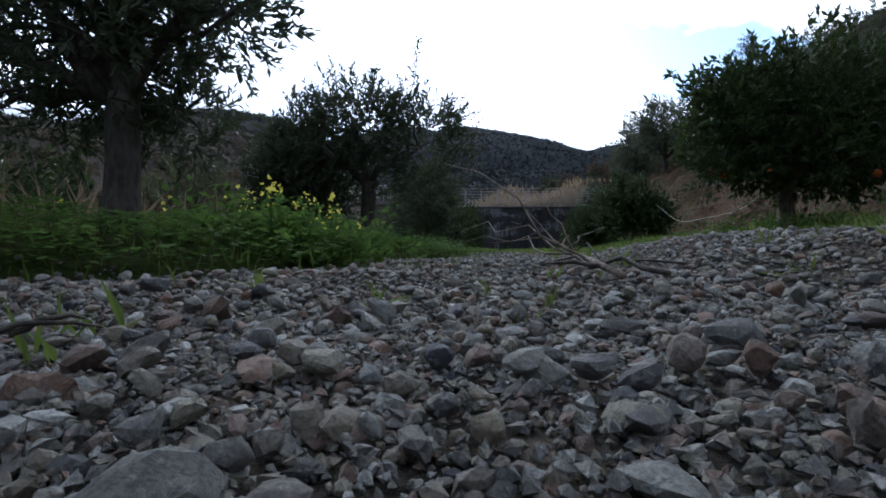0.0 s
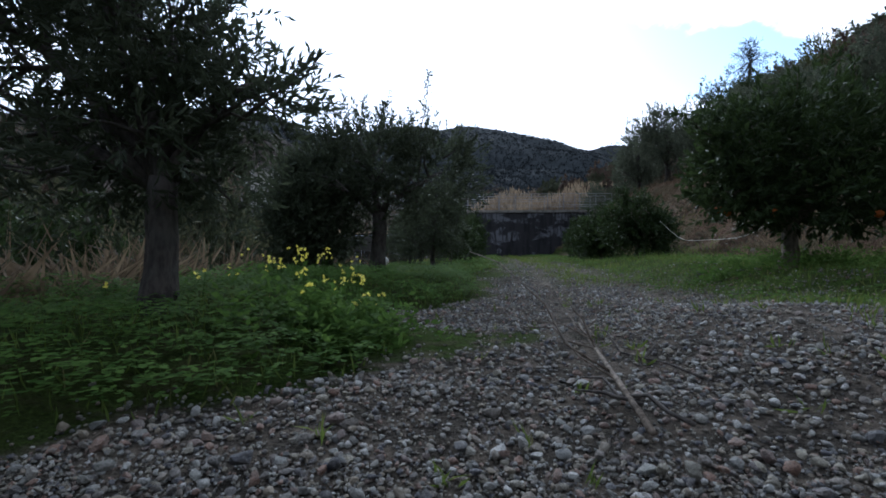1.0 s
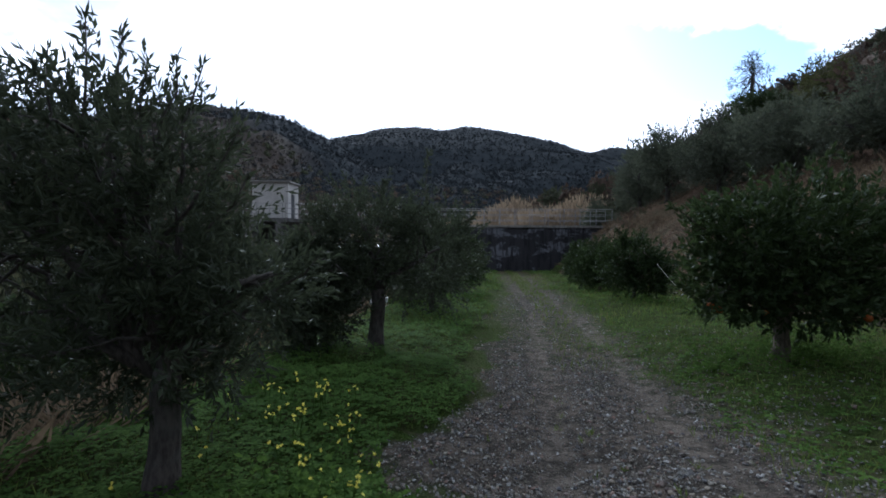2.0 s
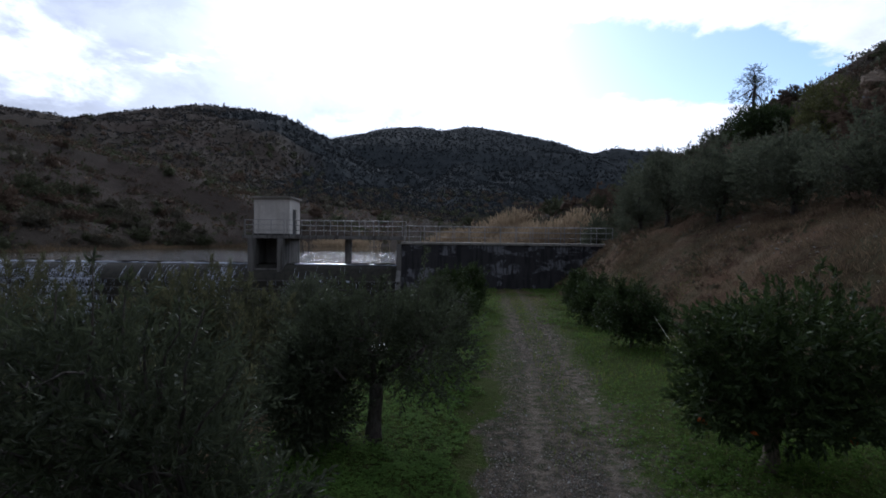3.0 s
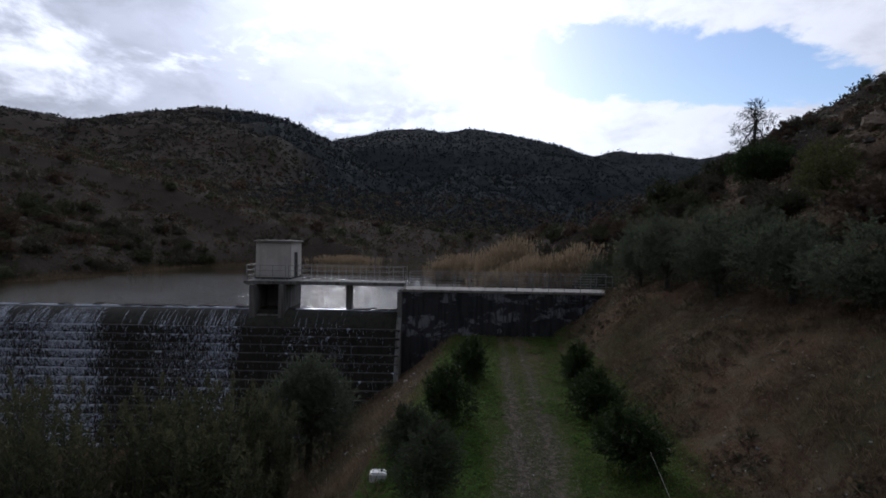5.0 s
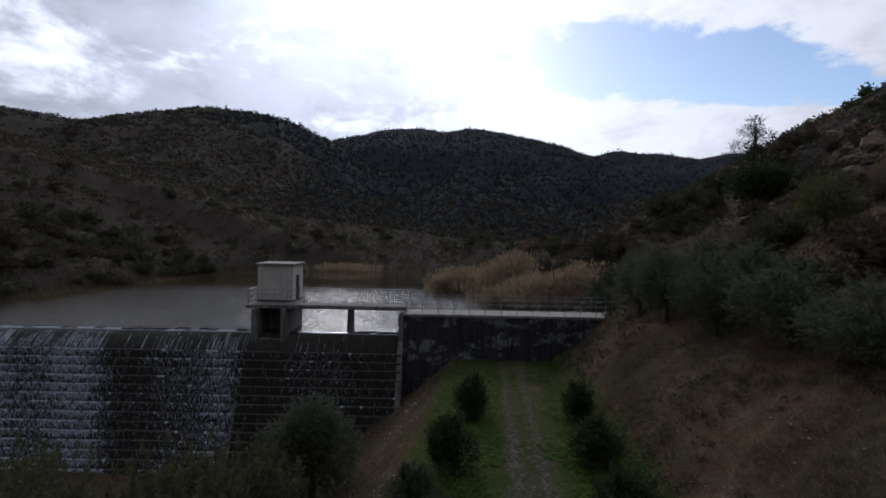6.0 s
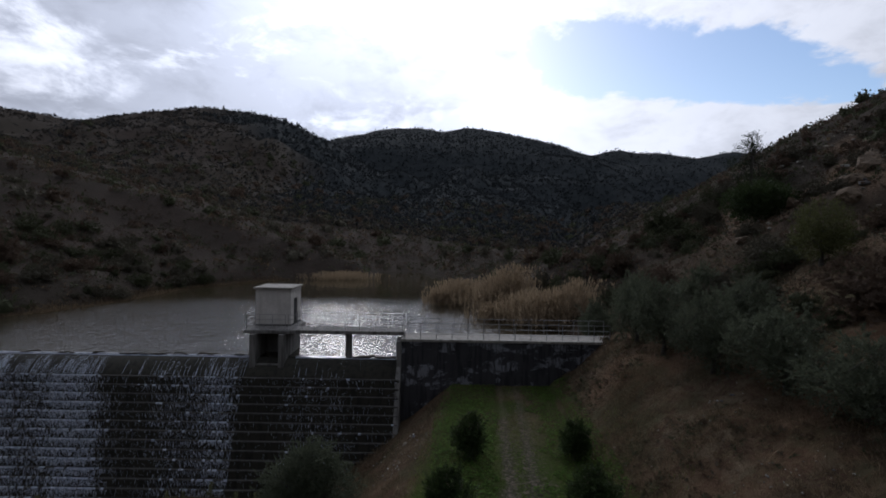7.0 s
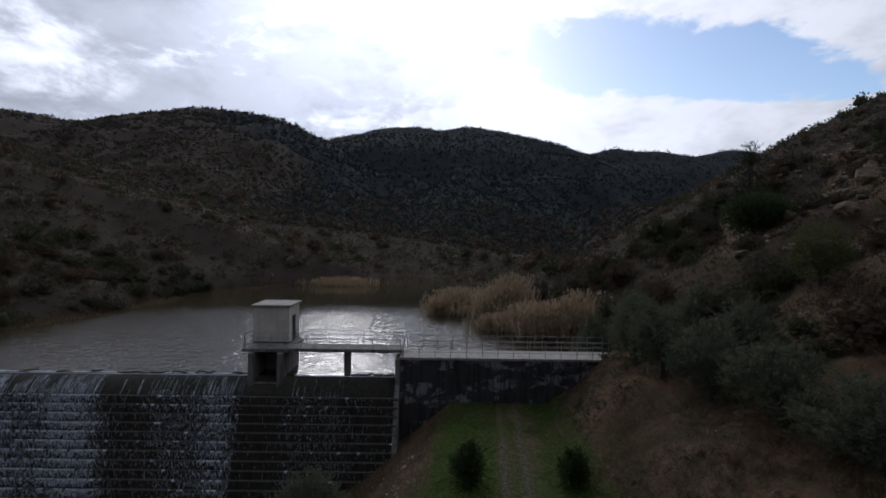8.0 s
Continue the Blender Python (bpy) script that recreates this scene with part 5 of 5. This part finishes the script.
def build_turf():
    rng = np.random.default_rng(6)

    def clover(n, xr, yr, keep, leaf, tall):
        x, y = rng.uniform(*xr, n), rng.uniform(*yr, n)
        k = keep(x, y)
        x, y = x[k], y[k]
        n = len(x)
        hump = 0.35 + 1.1 * np.clip(fbm(x, y, 0.5, 3, 71) + 0.45, 0, 1)
        h = tall * hump * rng.uniform(0.35, 1.0, n)
        c = np.stack([x, y, land(x, y) + h], -1)
        turn, out = rng.uniform(0, 6.28, n), []
        for j in range(3):
            a = turn + j * 2.09
            way = unit(np.stack([np.cos(a), np.sin(a), rng.uniform(-0.35, 0.25, n)], -1))
            side = unit(np.cross(way, np.array([0, 0, 1.0])))
            l = leaf * rng.uniform(0.7, 1.2, n)
            mid, tip = c + way * (l * 0.6)[:, None], c + way * l[:, None]
            half = side * (l * 0.42)[:, None]
            v = np.stack([c, mid + half, tip, mid - half], 1).reshape(-1, 3)
            out.append((v, np.arange(4 * n).reshape(n, 4)))
        return joined(out)

    def left_bank(x, y):
        return (x < road_left(y) - 0.02 + 0.25 * fbm(x, y, 0.4, 2, 73) + 0.6 * fbm(x, y, 1.3, 2, 76) * step01(y, 2.5, 5)) & (x > terrace_edge(y) - 0.5)

    def right_bank(x, y):
        return (x > road_right(y) - 0.1 + 0.5 * fbm(x, y, 0.5, 2, 74) + 1.1 * fbm(x, y, 1.6, 2, 77)) & (x < right_toe(y) + 0.8)

    a = joined([clover(29000, (-3.6, 0.2), (0.5, 5.2), left_bank, 0.024, 0.13), clover(5000, (-5.0, 0.0), (-5.0, 0.7), left_bank, 0.05, 0.10), clover(5000, (2.0, 9.0), (-5.0, 2.5), right_bank, 0.05, 0.08)])
    b = clover(13000, (-2.6, 1.0), (5.0, 14.0), left_bank, 0.04, 0.10)
    c = clover(9500, (1.8, 6.4), (2.3, 14.0), right_bank, 0.034, 0.09)
    d = clover(11000, (-0.5, 8.0), (13.0, 30.0), lambda x, y: left_bank(x, y) | right_bank(x, y), 0.07, 0.10)
    # taller weeds at the feet of the trees and among the flowers
    weeds = []
    for cx, cy, wx, wy, tall, n in ((-0.66, 1.95, 0.28, 0.3, 0.20, 130), (-0.48, 2.0, 0.2, 0.25, 0.14, 50), (3.5, 4.8, 0.9, 0.6, 0.20, 220), (2.7, 4.6, 0.35, 0.4, 0.12, 30), (4.3, 10.6, 0.8, 0.8, 0.2, 50), (-1.5, 3.2, 0.8, 0.6, 0.12, 50)):
        for _ in range(n):
            x, y = cx + rng.normal() * wx * 0.6, cy + rng.normal() * wy * 0.6
            h, k = tall * rng.uniform(0.5, 1.2), 12
            s = rng.random(k)[:, None]
            b0 = np.array([x, y, float(land(x, y))]) + np.concatenate([rng.normal(size=(k, 2)) * 0.02, s * h], 1)
            way = unit(rng.normal(size=(k, 3)) * np.array([1, 1, 0.3]) + np.array([0, 0, 0.35]))
            weeds.append(leaf_quads(b0, way, rng.uniform(0.03, 0.06, k) * (1.2 - 0.5 * s[:, 0]), rng.uniform(0.012, 0.024, k), rng))
    me = quads_mesh("clover", *joined([a, b, c, d] + weeds), CLOVER)
    tagged(new("clover", me), "low green clover carpeting both sides of the track", "clover", kind="stuff")

    def blades(n, xr, yr, keep, tall, wide, lean=0.35):
        x, y = rng.uniform(*xr, n), rng.uniform(*yr, n)
        k = keep(x, y)
        x, y = x[k], y[k]
        n = len(x)
        base = np.stack([x, y, land(x, y) - 0.01], -1)
        way = unit(np.stack([rng.normal(size=n) * lean, rng.normal(size=n) * lean, np.ones(n)], -1))
        return leaf_quads(base, way, tall * rng.uniform(0.5, 1.3, n), wide * rng.uniform(0.7, 1.3, n), rng)

    def verge(x, y):
        return left_bank(x, y) | right_bank(x, y) | ((np.abs(x - 0.5 * (rut_left(y) + rut_right(y))) < 0.28) & (y > 5) & (rng.random(len(x)) < 0.7)) | ((rng.random(len(x)) < 0.35 * step01(y, 3, 9)) & (zones(x, y)[0] > 0.05) & (fbm(x, y, 1.2, 3, 75) > 0.0))

    g = [blades(24000, (-3.4, 6.5), (1.0, 8.0), verge, 0.08, 0.006), blades(22000, (-2.0, 7.5), (8.0, 30.0), verge, 0.12, 0.014)]
    # green growth creeping up the foot of the slope
    g.append(blades(9000, (4.8, 9.5), (4.0, 27.0), lambda x, y: (x > right_toe(y)) & (x < right_toe(y) + 2.6) & (fbm(x, y, 1.5, 3, 79) > 0.02 + 0.16 * (x - right_toe(y))), 0.14, 0.014, 0.5))
    # sparse seedlings between the stones
    for _ in range(60):
        x, y = rng.uniform(-0.9, 1.8), rng.uniform(0.45, 4.0)
        if zones(x, y)[0] > 0.5:
            n = rng.integers(4, 10)
            b = np.array([x, y, float(land(x, y))]) + rng.normal(size=(n, 3)) * np.array([0.012, 0.012, 0])
            way = unit(np.array([0, 0, 1.0]) + rng.normal(size=(n, 3)) * 0.6)
            g.append(leaf_quads(b, way, rng.uniform(0.03, 0.08, n), rng.uniform(0.004, 0.01, n), rng))
    me = quads_mesh("grass", *joined(g), GRASS)
    tagged(new("grass", me), "short green grass growing along the track", "grass", kind="stuff")

    def dry_bank(x, y):
        s = x - right_toe(y)
        tuft = fbm(x, y, 1.1, 3, 81) > -0.12
        return ((s > 0.2) & (s < 30) | (x < terrace_edge(y) + 0.1) & (x > terrace_edge(y) - 9)) & tuft & (land(x, y) > -6.3)

    def tufts(n, xr, yr, keep, tall, per):
        x, y = rng.uniform(*xr, n), rng.uniform(*yr, n)
        k = keep(x, y)
        x, y = np.repeat(x[k], per), np.repeat(y[k], per)
        n = len(x)
        out = rng.normal(size=(n, 2)) * 0.07
        base = np.stack([x + out[:, 0], y + out[:, 1], land(x, y) - 0.02], -1)
        way = unit(np.stack([out[:, 0] * 9, out[:, 1] * 9, 0.35 + rng.random(n)], -1))
        return leaf_quads(base, way, tall * rng.uniform(0.5, 1.3, n), np.full(n, 0.02), rng)

    def mound(x, y):
        return dry_bank(x, y) & (fbm(x, y, 2.2, 3, 83) > -0.1)

    s = [tufts(350, (-5.2, -2.1), (1.5, 6.0), lambda x, y: x < terrace_edge(y) + 0.12, 0.5, 14), tufts(6500, (4.8, 14), (2, 30), mound, 0.24, 10), tufts(1500, (-7, 0.8), (1.5, 29), mound, 0.34, 12), blades(14000, (4.8, 13), (3, 30), dry_bank, 0.26, 0.016, 0.7), blades(9000, (9, 34), (8, 60), dry_bank, 0.4, 0.04, 0.7), blades(12000, (-9, 0.8), (1.5, 29), dry_bank, 0.36, 0.018, 0.5)]
    me = quads_mesh("dry_grass", *joined(s), STRAW)
    tagged(new("dry_grass", me), "dry straw-coloured grass matted on the slopes", "grass", kind="stuff")


build_turf()


def yellow_flower(x, y, h, seed):
    """One stem with a small cluster of yellow blossoms and leaves."""
    rng = np.random.default_rng(seed)
    plant = thing("yellow_flower", "tall stem with small yellow blossoms in the clover", "flower", spot(x, y, 0.01), "yellow flowers")
    top = np.array([rng.normal() * 0.03, rng.normal() * 0.03, h])
    part("stem", tube(bent((0, 0, 0), tuple(top), 0, rng, 4), [0.0035, 0.003, 0.0025, 0.002], 5), CLOVER, plant)
    for k in range(rng.integers(2, 5)):
        c = top + rng.normal(size=3) * np.array([0.025, 0.025, 0.018])
        n = 5
        a = np.arange(n) * 2 * math.pi / n
        face = unit(rng.normal(size=3) + np.array([0, -0.8, 0.5]))
        u = unit(np.cross(face, [0, 0, 1.0]))
        v = np.cross(face, u)
        way = unit(np.outer(np.cos(a), u) + np.outer(np.sin(a), v) + face * 0.6)
        verts, quads = leaf_quads(np.tile(c, (n, 1)), way, np.full(n, 0.0135), np.full(n, 0.011), rng)
        part("blossom", quads_mesh("blossom", verts, quads, PETAL), PETAL, plant, "yellow five-petalled blossom")


rng = np.random.default_rng(31)
for k in range(46):
    yy = rng.uniform(1.5, 3.3)
    xx = -0.30 * yy + rng.normal() * 0.32 - 0.05
    if xx < float(road_left(yy)) - 0.05:
        yellow_flower(xx, yy, rng.uniform(0.14, 0.27), 500 + k)


def build_branch():
    rng = np.random.default_rng(8)
    branch = thing("dead_branch", "fallen bare forked branch lying across the gravel", "branch", (0.30, 0.95, 0.03))
    main = [(0, 0, 0), (0.05, 0.35, 0.012), (0.10, 0.7, 0.02), (0.14, 1.0, 0.03), (0.17, 1.15, 0.03)]
    part("stem", tube(main, [0.0085, 0.008, 0.0065, 0.005, 0.003], 8), TWIG, branch, "", True)
    for a, b, r, bow in (((0.06, 0.42, 0.012), (-0.33, 0.95, 0.36), 0.0045, 0.05), ((0.10, 0.7, 0.02), (0.0, 0.78, 0.20), 0.004, 0.02), ((0.05, 0.35, 0.01), (-0.26, 1.1, 0.10), 0.0035, 0.03), ((0.13, 0.9, 0.03), (0.3, 1.5, 0.06), 0.004, 0.02),
                         ((0.10, 0.7, 0.02), (-0.1, 1.5, 0.05), 0.004, 0.03), ((0.12, 0.8, 0.03), (-0.34, 1.35, 0.05), 0.003, 0.03), ((0.12, 0.85, 0.03), (0.02, 1.6, 0.16), 0.003, 0.03), ((0.14, 1.0, 0.03), (0.42, 1.35, 0.12), 0.003, 0.02)):
        part("side_branch", tube(bent(a, b, bow, rng, 6), [r, r * 0.9, r * 0.8, r * 0.65, r * 0.5, r * 0.3], 6), TWIG, branch, "", True)


build_branch()


def build_twig(at, ends, r):
    rng = np.random.default_rng(int(at[1] * 100))
    twig = thing("dead_twig", "thin dark dead twig lying on the gravel", "twig", at, "twigs on the gravel")
    for a, b in ends:
        part("stick", tube(bent(a, b, 0.006, rng, 6), [r, r * 0.95, r * 0.9, r * 0.8, r * 0.65, r * 0.4], 6), BARK, twig, "", True)


build_twig((-0.41, 0.375, 0.03), [((0, 0, 0), (0.08, 0.05, 0.0)), ((0.03, 0.02, 0), (0.06, 0.06, 0.006))], 0.0028)
build_twig((0.41, 0.99, 0.03), [((0, 0, 0), (-0.15, 0.34, 0.01)), ((-0.06, 0.13, 0), (-0.2, 0.22, 0.01))], 0.006)
build_twig((0.62, 1.35, 0.03), [((0, 0, 0), (-0.2, 0.75, 0.02)), ((-0.05, 0.2, 0), (0.05, 0.6, 0.02))], 0.004)


def build_hose():
    p = [Vector((4.5, 10.35, 0.80)), Vector((4.4, 9.2, 0.42)), Vector((4.12, 7.8, 0.40)), Vector((3.75, 6.2, 0.46)), Vector((3.35, 4.95, 0.68))]
    pts = []
    for k in range(len(p) - 1):
        a, b, c, d = p[max(k - 1, 0)], p[k], p[k + 1], p[min(k + 2, len(p) - 1)]
        for j in range(6):
            s = j / 6
            pts.append(0.5 * (2 * b + (c - a) * s + (2 * a - 5 * b + 4 * c - d) * s * s + (3 * b - a - 3 * c + d) * s ** 3))
    pts.append(p[-1])
    ob = part("irrigation_hose", tube(pts, 0.0042, 8), HOSE, None, "", True)
    tagged(ob, "pale irrigation hose slung between two orange trees", "hose")


build_hose()


def build_drift():
    rng = np.random.default_rng(19)
    for k, x in enumerate([-26.5, -24.2, -22.3, -20.2, -19.4, -18.2, -16.9, -15.2, -13.2, -12.6, -5.2, -4.4, -3.7]):
        y = 31.15 + rng.uniform(-0.1, 0.15)
        log = thing("driftwood", "dark wet driftwood caught on the weir crest", "driftwood", (x, y, 0.70), "driftwood on the crest")
        half = rng.uniform(0.3, 0.8)
        part("log", tube(bent((-half, 0, 0.02), (half, rng.uniform(-0.1, 0.1), 0.05), 0.03, rng, 6), [0.03, 0.05, 0.055, 0.05, 0.04, 0.02], 7), DRIFT, log, "", True)
        for j in range(3):
            q = rng.uniform(-half, half)
            part("twig", tube(bent((q, 0, 0.03), (q + rng.uniform(-0.25, 0.25), rng.uniform(-0.15, 0.1), rng.uniform(0.05, 0.18)), 0, rng, 4), [0.016, 0.012, 0.009, 0.004], 5), DRIFT, log)


build_drift()


def build_canister():
    can = thing("plastic_canister", "white plastic canister lying at the terrace rim", "canister", spot(-1.50, 10.8))
    part("body", box(-0.19, 0.19, -0.13, 0.13, 0.0, 0.24, 0.035), WHITE, can)
    part("cap", tube([(0.08, 0, 0.235), (0.08, 0, 0.28)], 0.03, 10), DOOR, can, "dark screw cap")
    part("handle", tube([(-0.12, 0, 0.23), (-0.1, 0, 0.28), (0.0, 0, 0.28), (0.02, 0, 0.23)], 0.014, 6), WHITE, can)


build_canister()


def build_shore_grass():
    """A pale fringe of dead grass along the left shore."""
    rng = np.random.default_rng(23)
    n = 7000
    y = rng.uniform(40, 84, n)
    x = left_toe(y) - rng.uniform(-0.6, 1.6, n) - 0.3
    base = np.stack([x, y, np.maximum(land(x, y), WATER_Z - 0.1) - 0.03], -1)
    way = unit(np.stack([rng.normal(size=n) * 0.4, rng.normal(size=n) * 0.4, np.ones(n)], -1))
    me = quads_mesh("shore_grass", *leaf_quads(base, way, rng.uniform(0.2, 0.6, n), rng.uniform(0.04, 0.08, n), rng), STRAW)
    tagged(new("shore_grass", me), "pale dead grass fringing the lake shore", "grass", kind="stuff")


build_shore_grass()


def build_rubble():
    """Broken stone on the bank below the terrace rim, and on the hillside cutting."""
    rng = np.random.default_rng(27)
    shapes = [stone_shape(800 + k, 1) for k in range(6)]
    pieces = []
    for n, xr, yr, big in ((420, (-3.6, 0.2), (11, 25), 0.09), (1300, (5.5, 13), (5, 28), 0.06), (260, (24, 42), (30, 52), 0.5)):
        for _ in range(n):
            x, y = rng.uniform(*xr), rng.uniform(*yr)
            if xr[0] < 0 and x > float(terrace_edge(y)) - 0.1 or fbm(np.array(x), np.array(y), 3.0, 3, 66) < 0.0:
                continue
            v, t = shapes[rng.integers(0, 6)]
            m = turns(1, rng)[0] * big * math.exp(rng.normal() * 0.5)
            pieces.append((v @ m.T + np.array([x, y, float(land(x, y)) + 0.01]), t))
    me = quads_mesh("rubble", *joined(pieces), STONE_MANY)
    tagged(new("rubble", me), "broken grey-brown stone scattered on the banks", "rubble", kind="stuff")


build_rubble()


def build_rocks():
    """Tan rock faces that stand out of the right-hand hill."""
    rng = np.random.default_rng(29)
    for x, y, size in ((31.0, 37.5, 2.6), (33.5, 38.5, 3.2), (29.0, 35.0, 2.0), (36.0, 41.0, 3.0), (34.0, 34.5, 2.6), (38.5, 44.0, 3.2), (27.5, 38.5, 2.0), (24.0, 32.0, 1.5), (22.5, 36.5, 1.4)):
        v, t = stone_shape(int(900 + x * 3), 3, 9)
        v = v * rng.uniform(0.9, 1.08, (len(v), 1))
        rock = new("rock", quads_mesh("rock", v, t, ROCK))
        rock.matrix_basis = Matrix.LocRotScale((x, y, float(land(x, y)) + size * 0.05), Euler((0.2, -0.3, rng.uniform(0, 6.28))), (size, size * 0.8, size * 0.95))
        tagged(rock, "tan weathered rock outcrop on the steep hillside", "rock", "hillside rocks")


build_rocks()


# the stones next to the landing place, each one by itself
def build_near_stones():
    rng = np.random.default_rng(44)
    shapes = []
    for k in range(12):
        v, t = stone_shape(700 + k, 2)
        shapes.append(quads_mesh("stone", v, t, STONE_ONE))
    for k in range(300):
        r, a = 0.26 + 0.75 * rng.random() ** 0.8, rng.uniform(-0.85, 0.85)
        x, y = r * math.sin(a), r * math.cos(a)
        size = min(0.020 * math.exp(rng.normal() * 0.4), 0.016 + 0.05 * r)
        stone = new("stone", shapes[k % 12])
        stone.parent = GROUND
        stone.matrix_basis = Matrix.LocRotScale((x, y, float(land(x, y)) + size * rng.uniform(0.2, 0.75)), Euler((rng.normal() * 0.5, rng.normal() * 0.5, rng.uniform(0, 6.28))), (size, size, size))
    # the large blue-grey stone, the long pale one and the flat dark one
    for x, y, size, turn, flat in ((-0.155, 0.19, 0.044, 0.5, 1.45), (-0.186, 0.39, 0.046, 1.1, 0.6), (0.04, 0.205, 0.034, 2.0, 0.8), (0.24, 0.49, 0.07, 0.3, 0.75), (0.06, 0.27, 0.042, 0.9, 0.7), (0.19, 0.34, 0.034, 1.2, 0.8), (0.44, 0.56, 0.05, 2.3, 0.7), (0.16, 0.58, 0.05, 0.2, 0.9), (-0.10, 0.38, 0.035, 1.5, 0.9), (-0.06, 0.255, 0.03, 1.9, 0.9)):
        stone = new("stone", shapes[int(turn * 10) % 12])
        stone.parent = GROUND
        stone.matrix_basis = Matrix.LocRotScale((x, y, float(land(x, y)) + size * 0.3), Euler((0.25, 0.1, turn)), (size * 1.15, size * 0.9, size * flat))


build_near_stones()
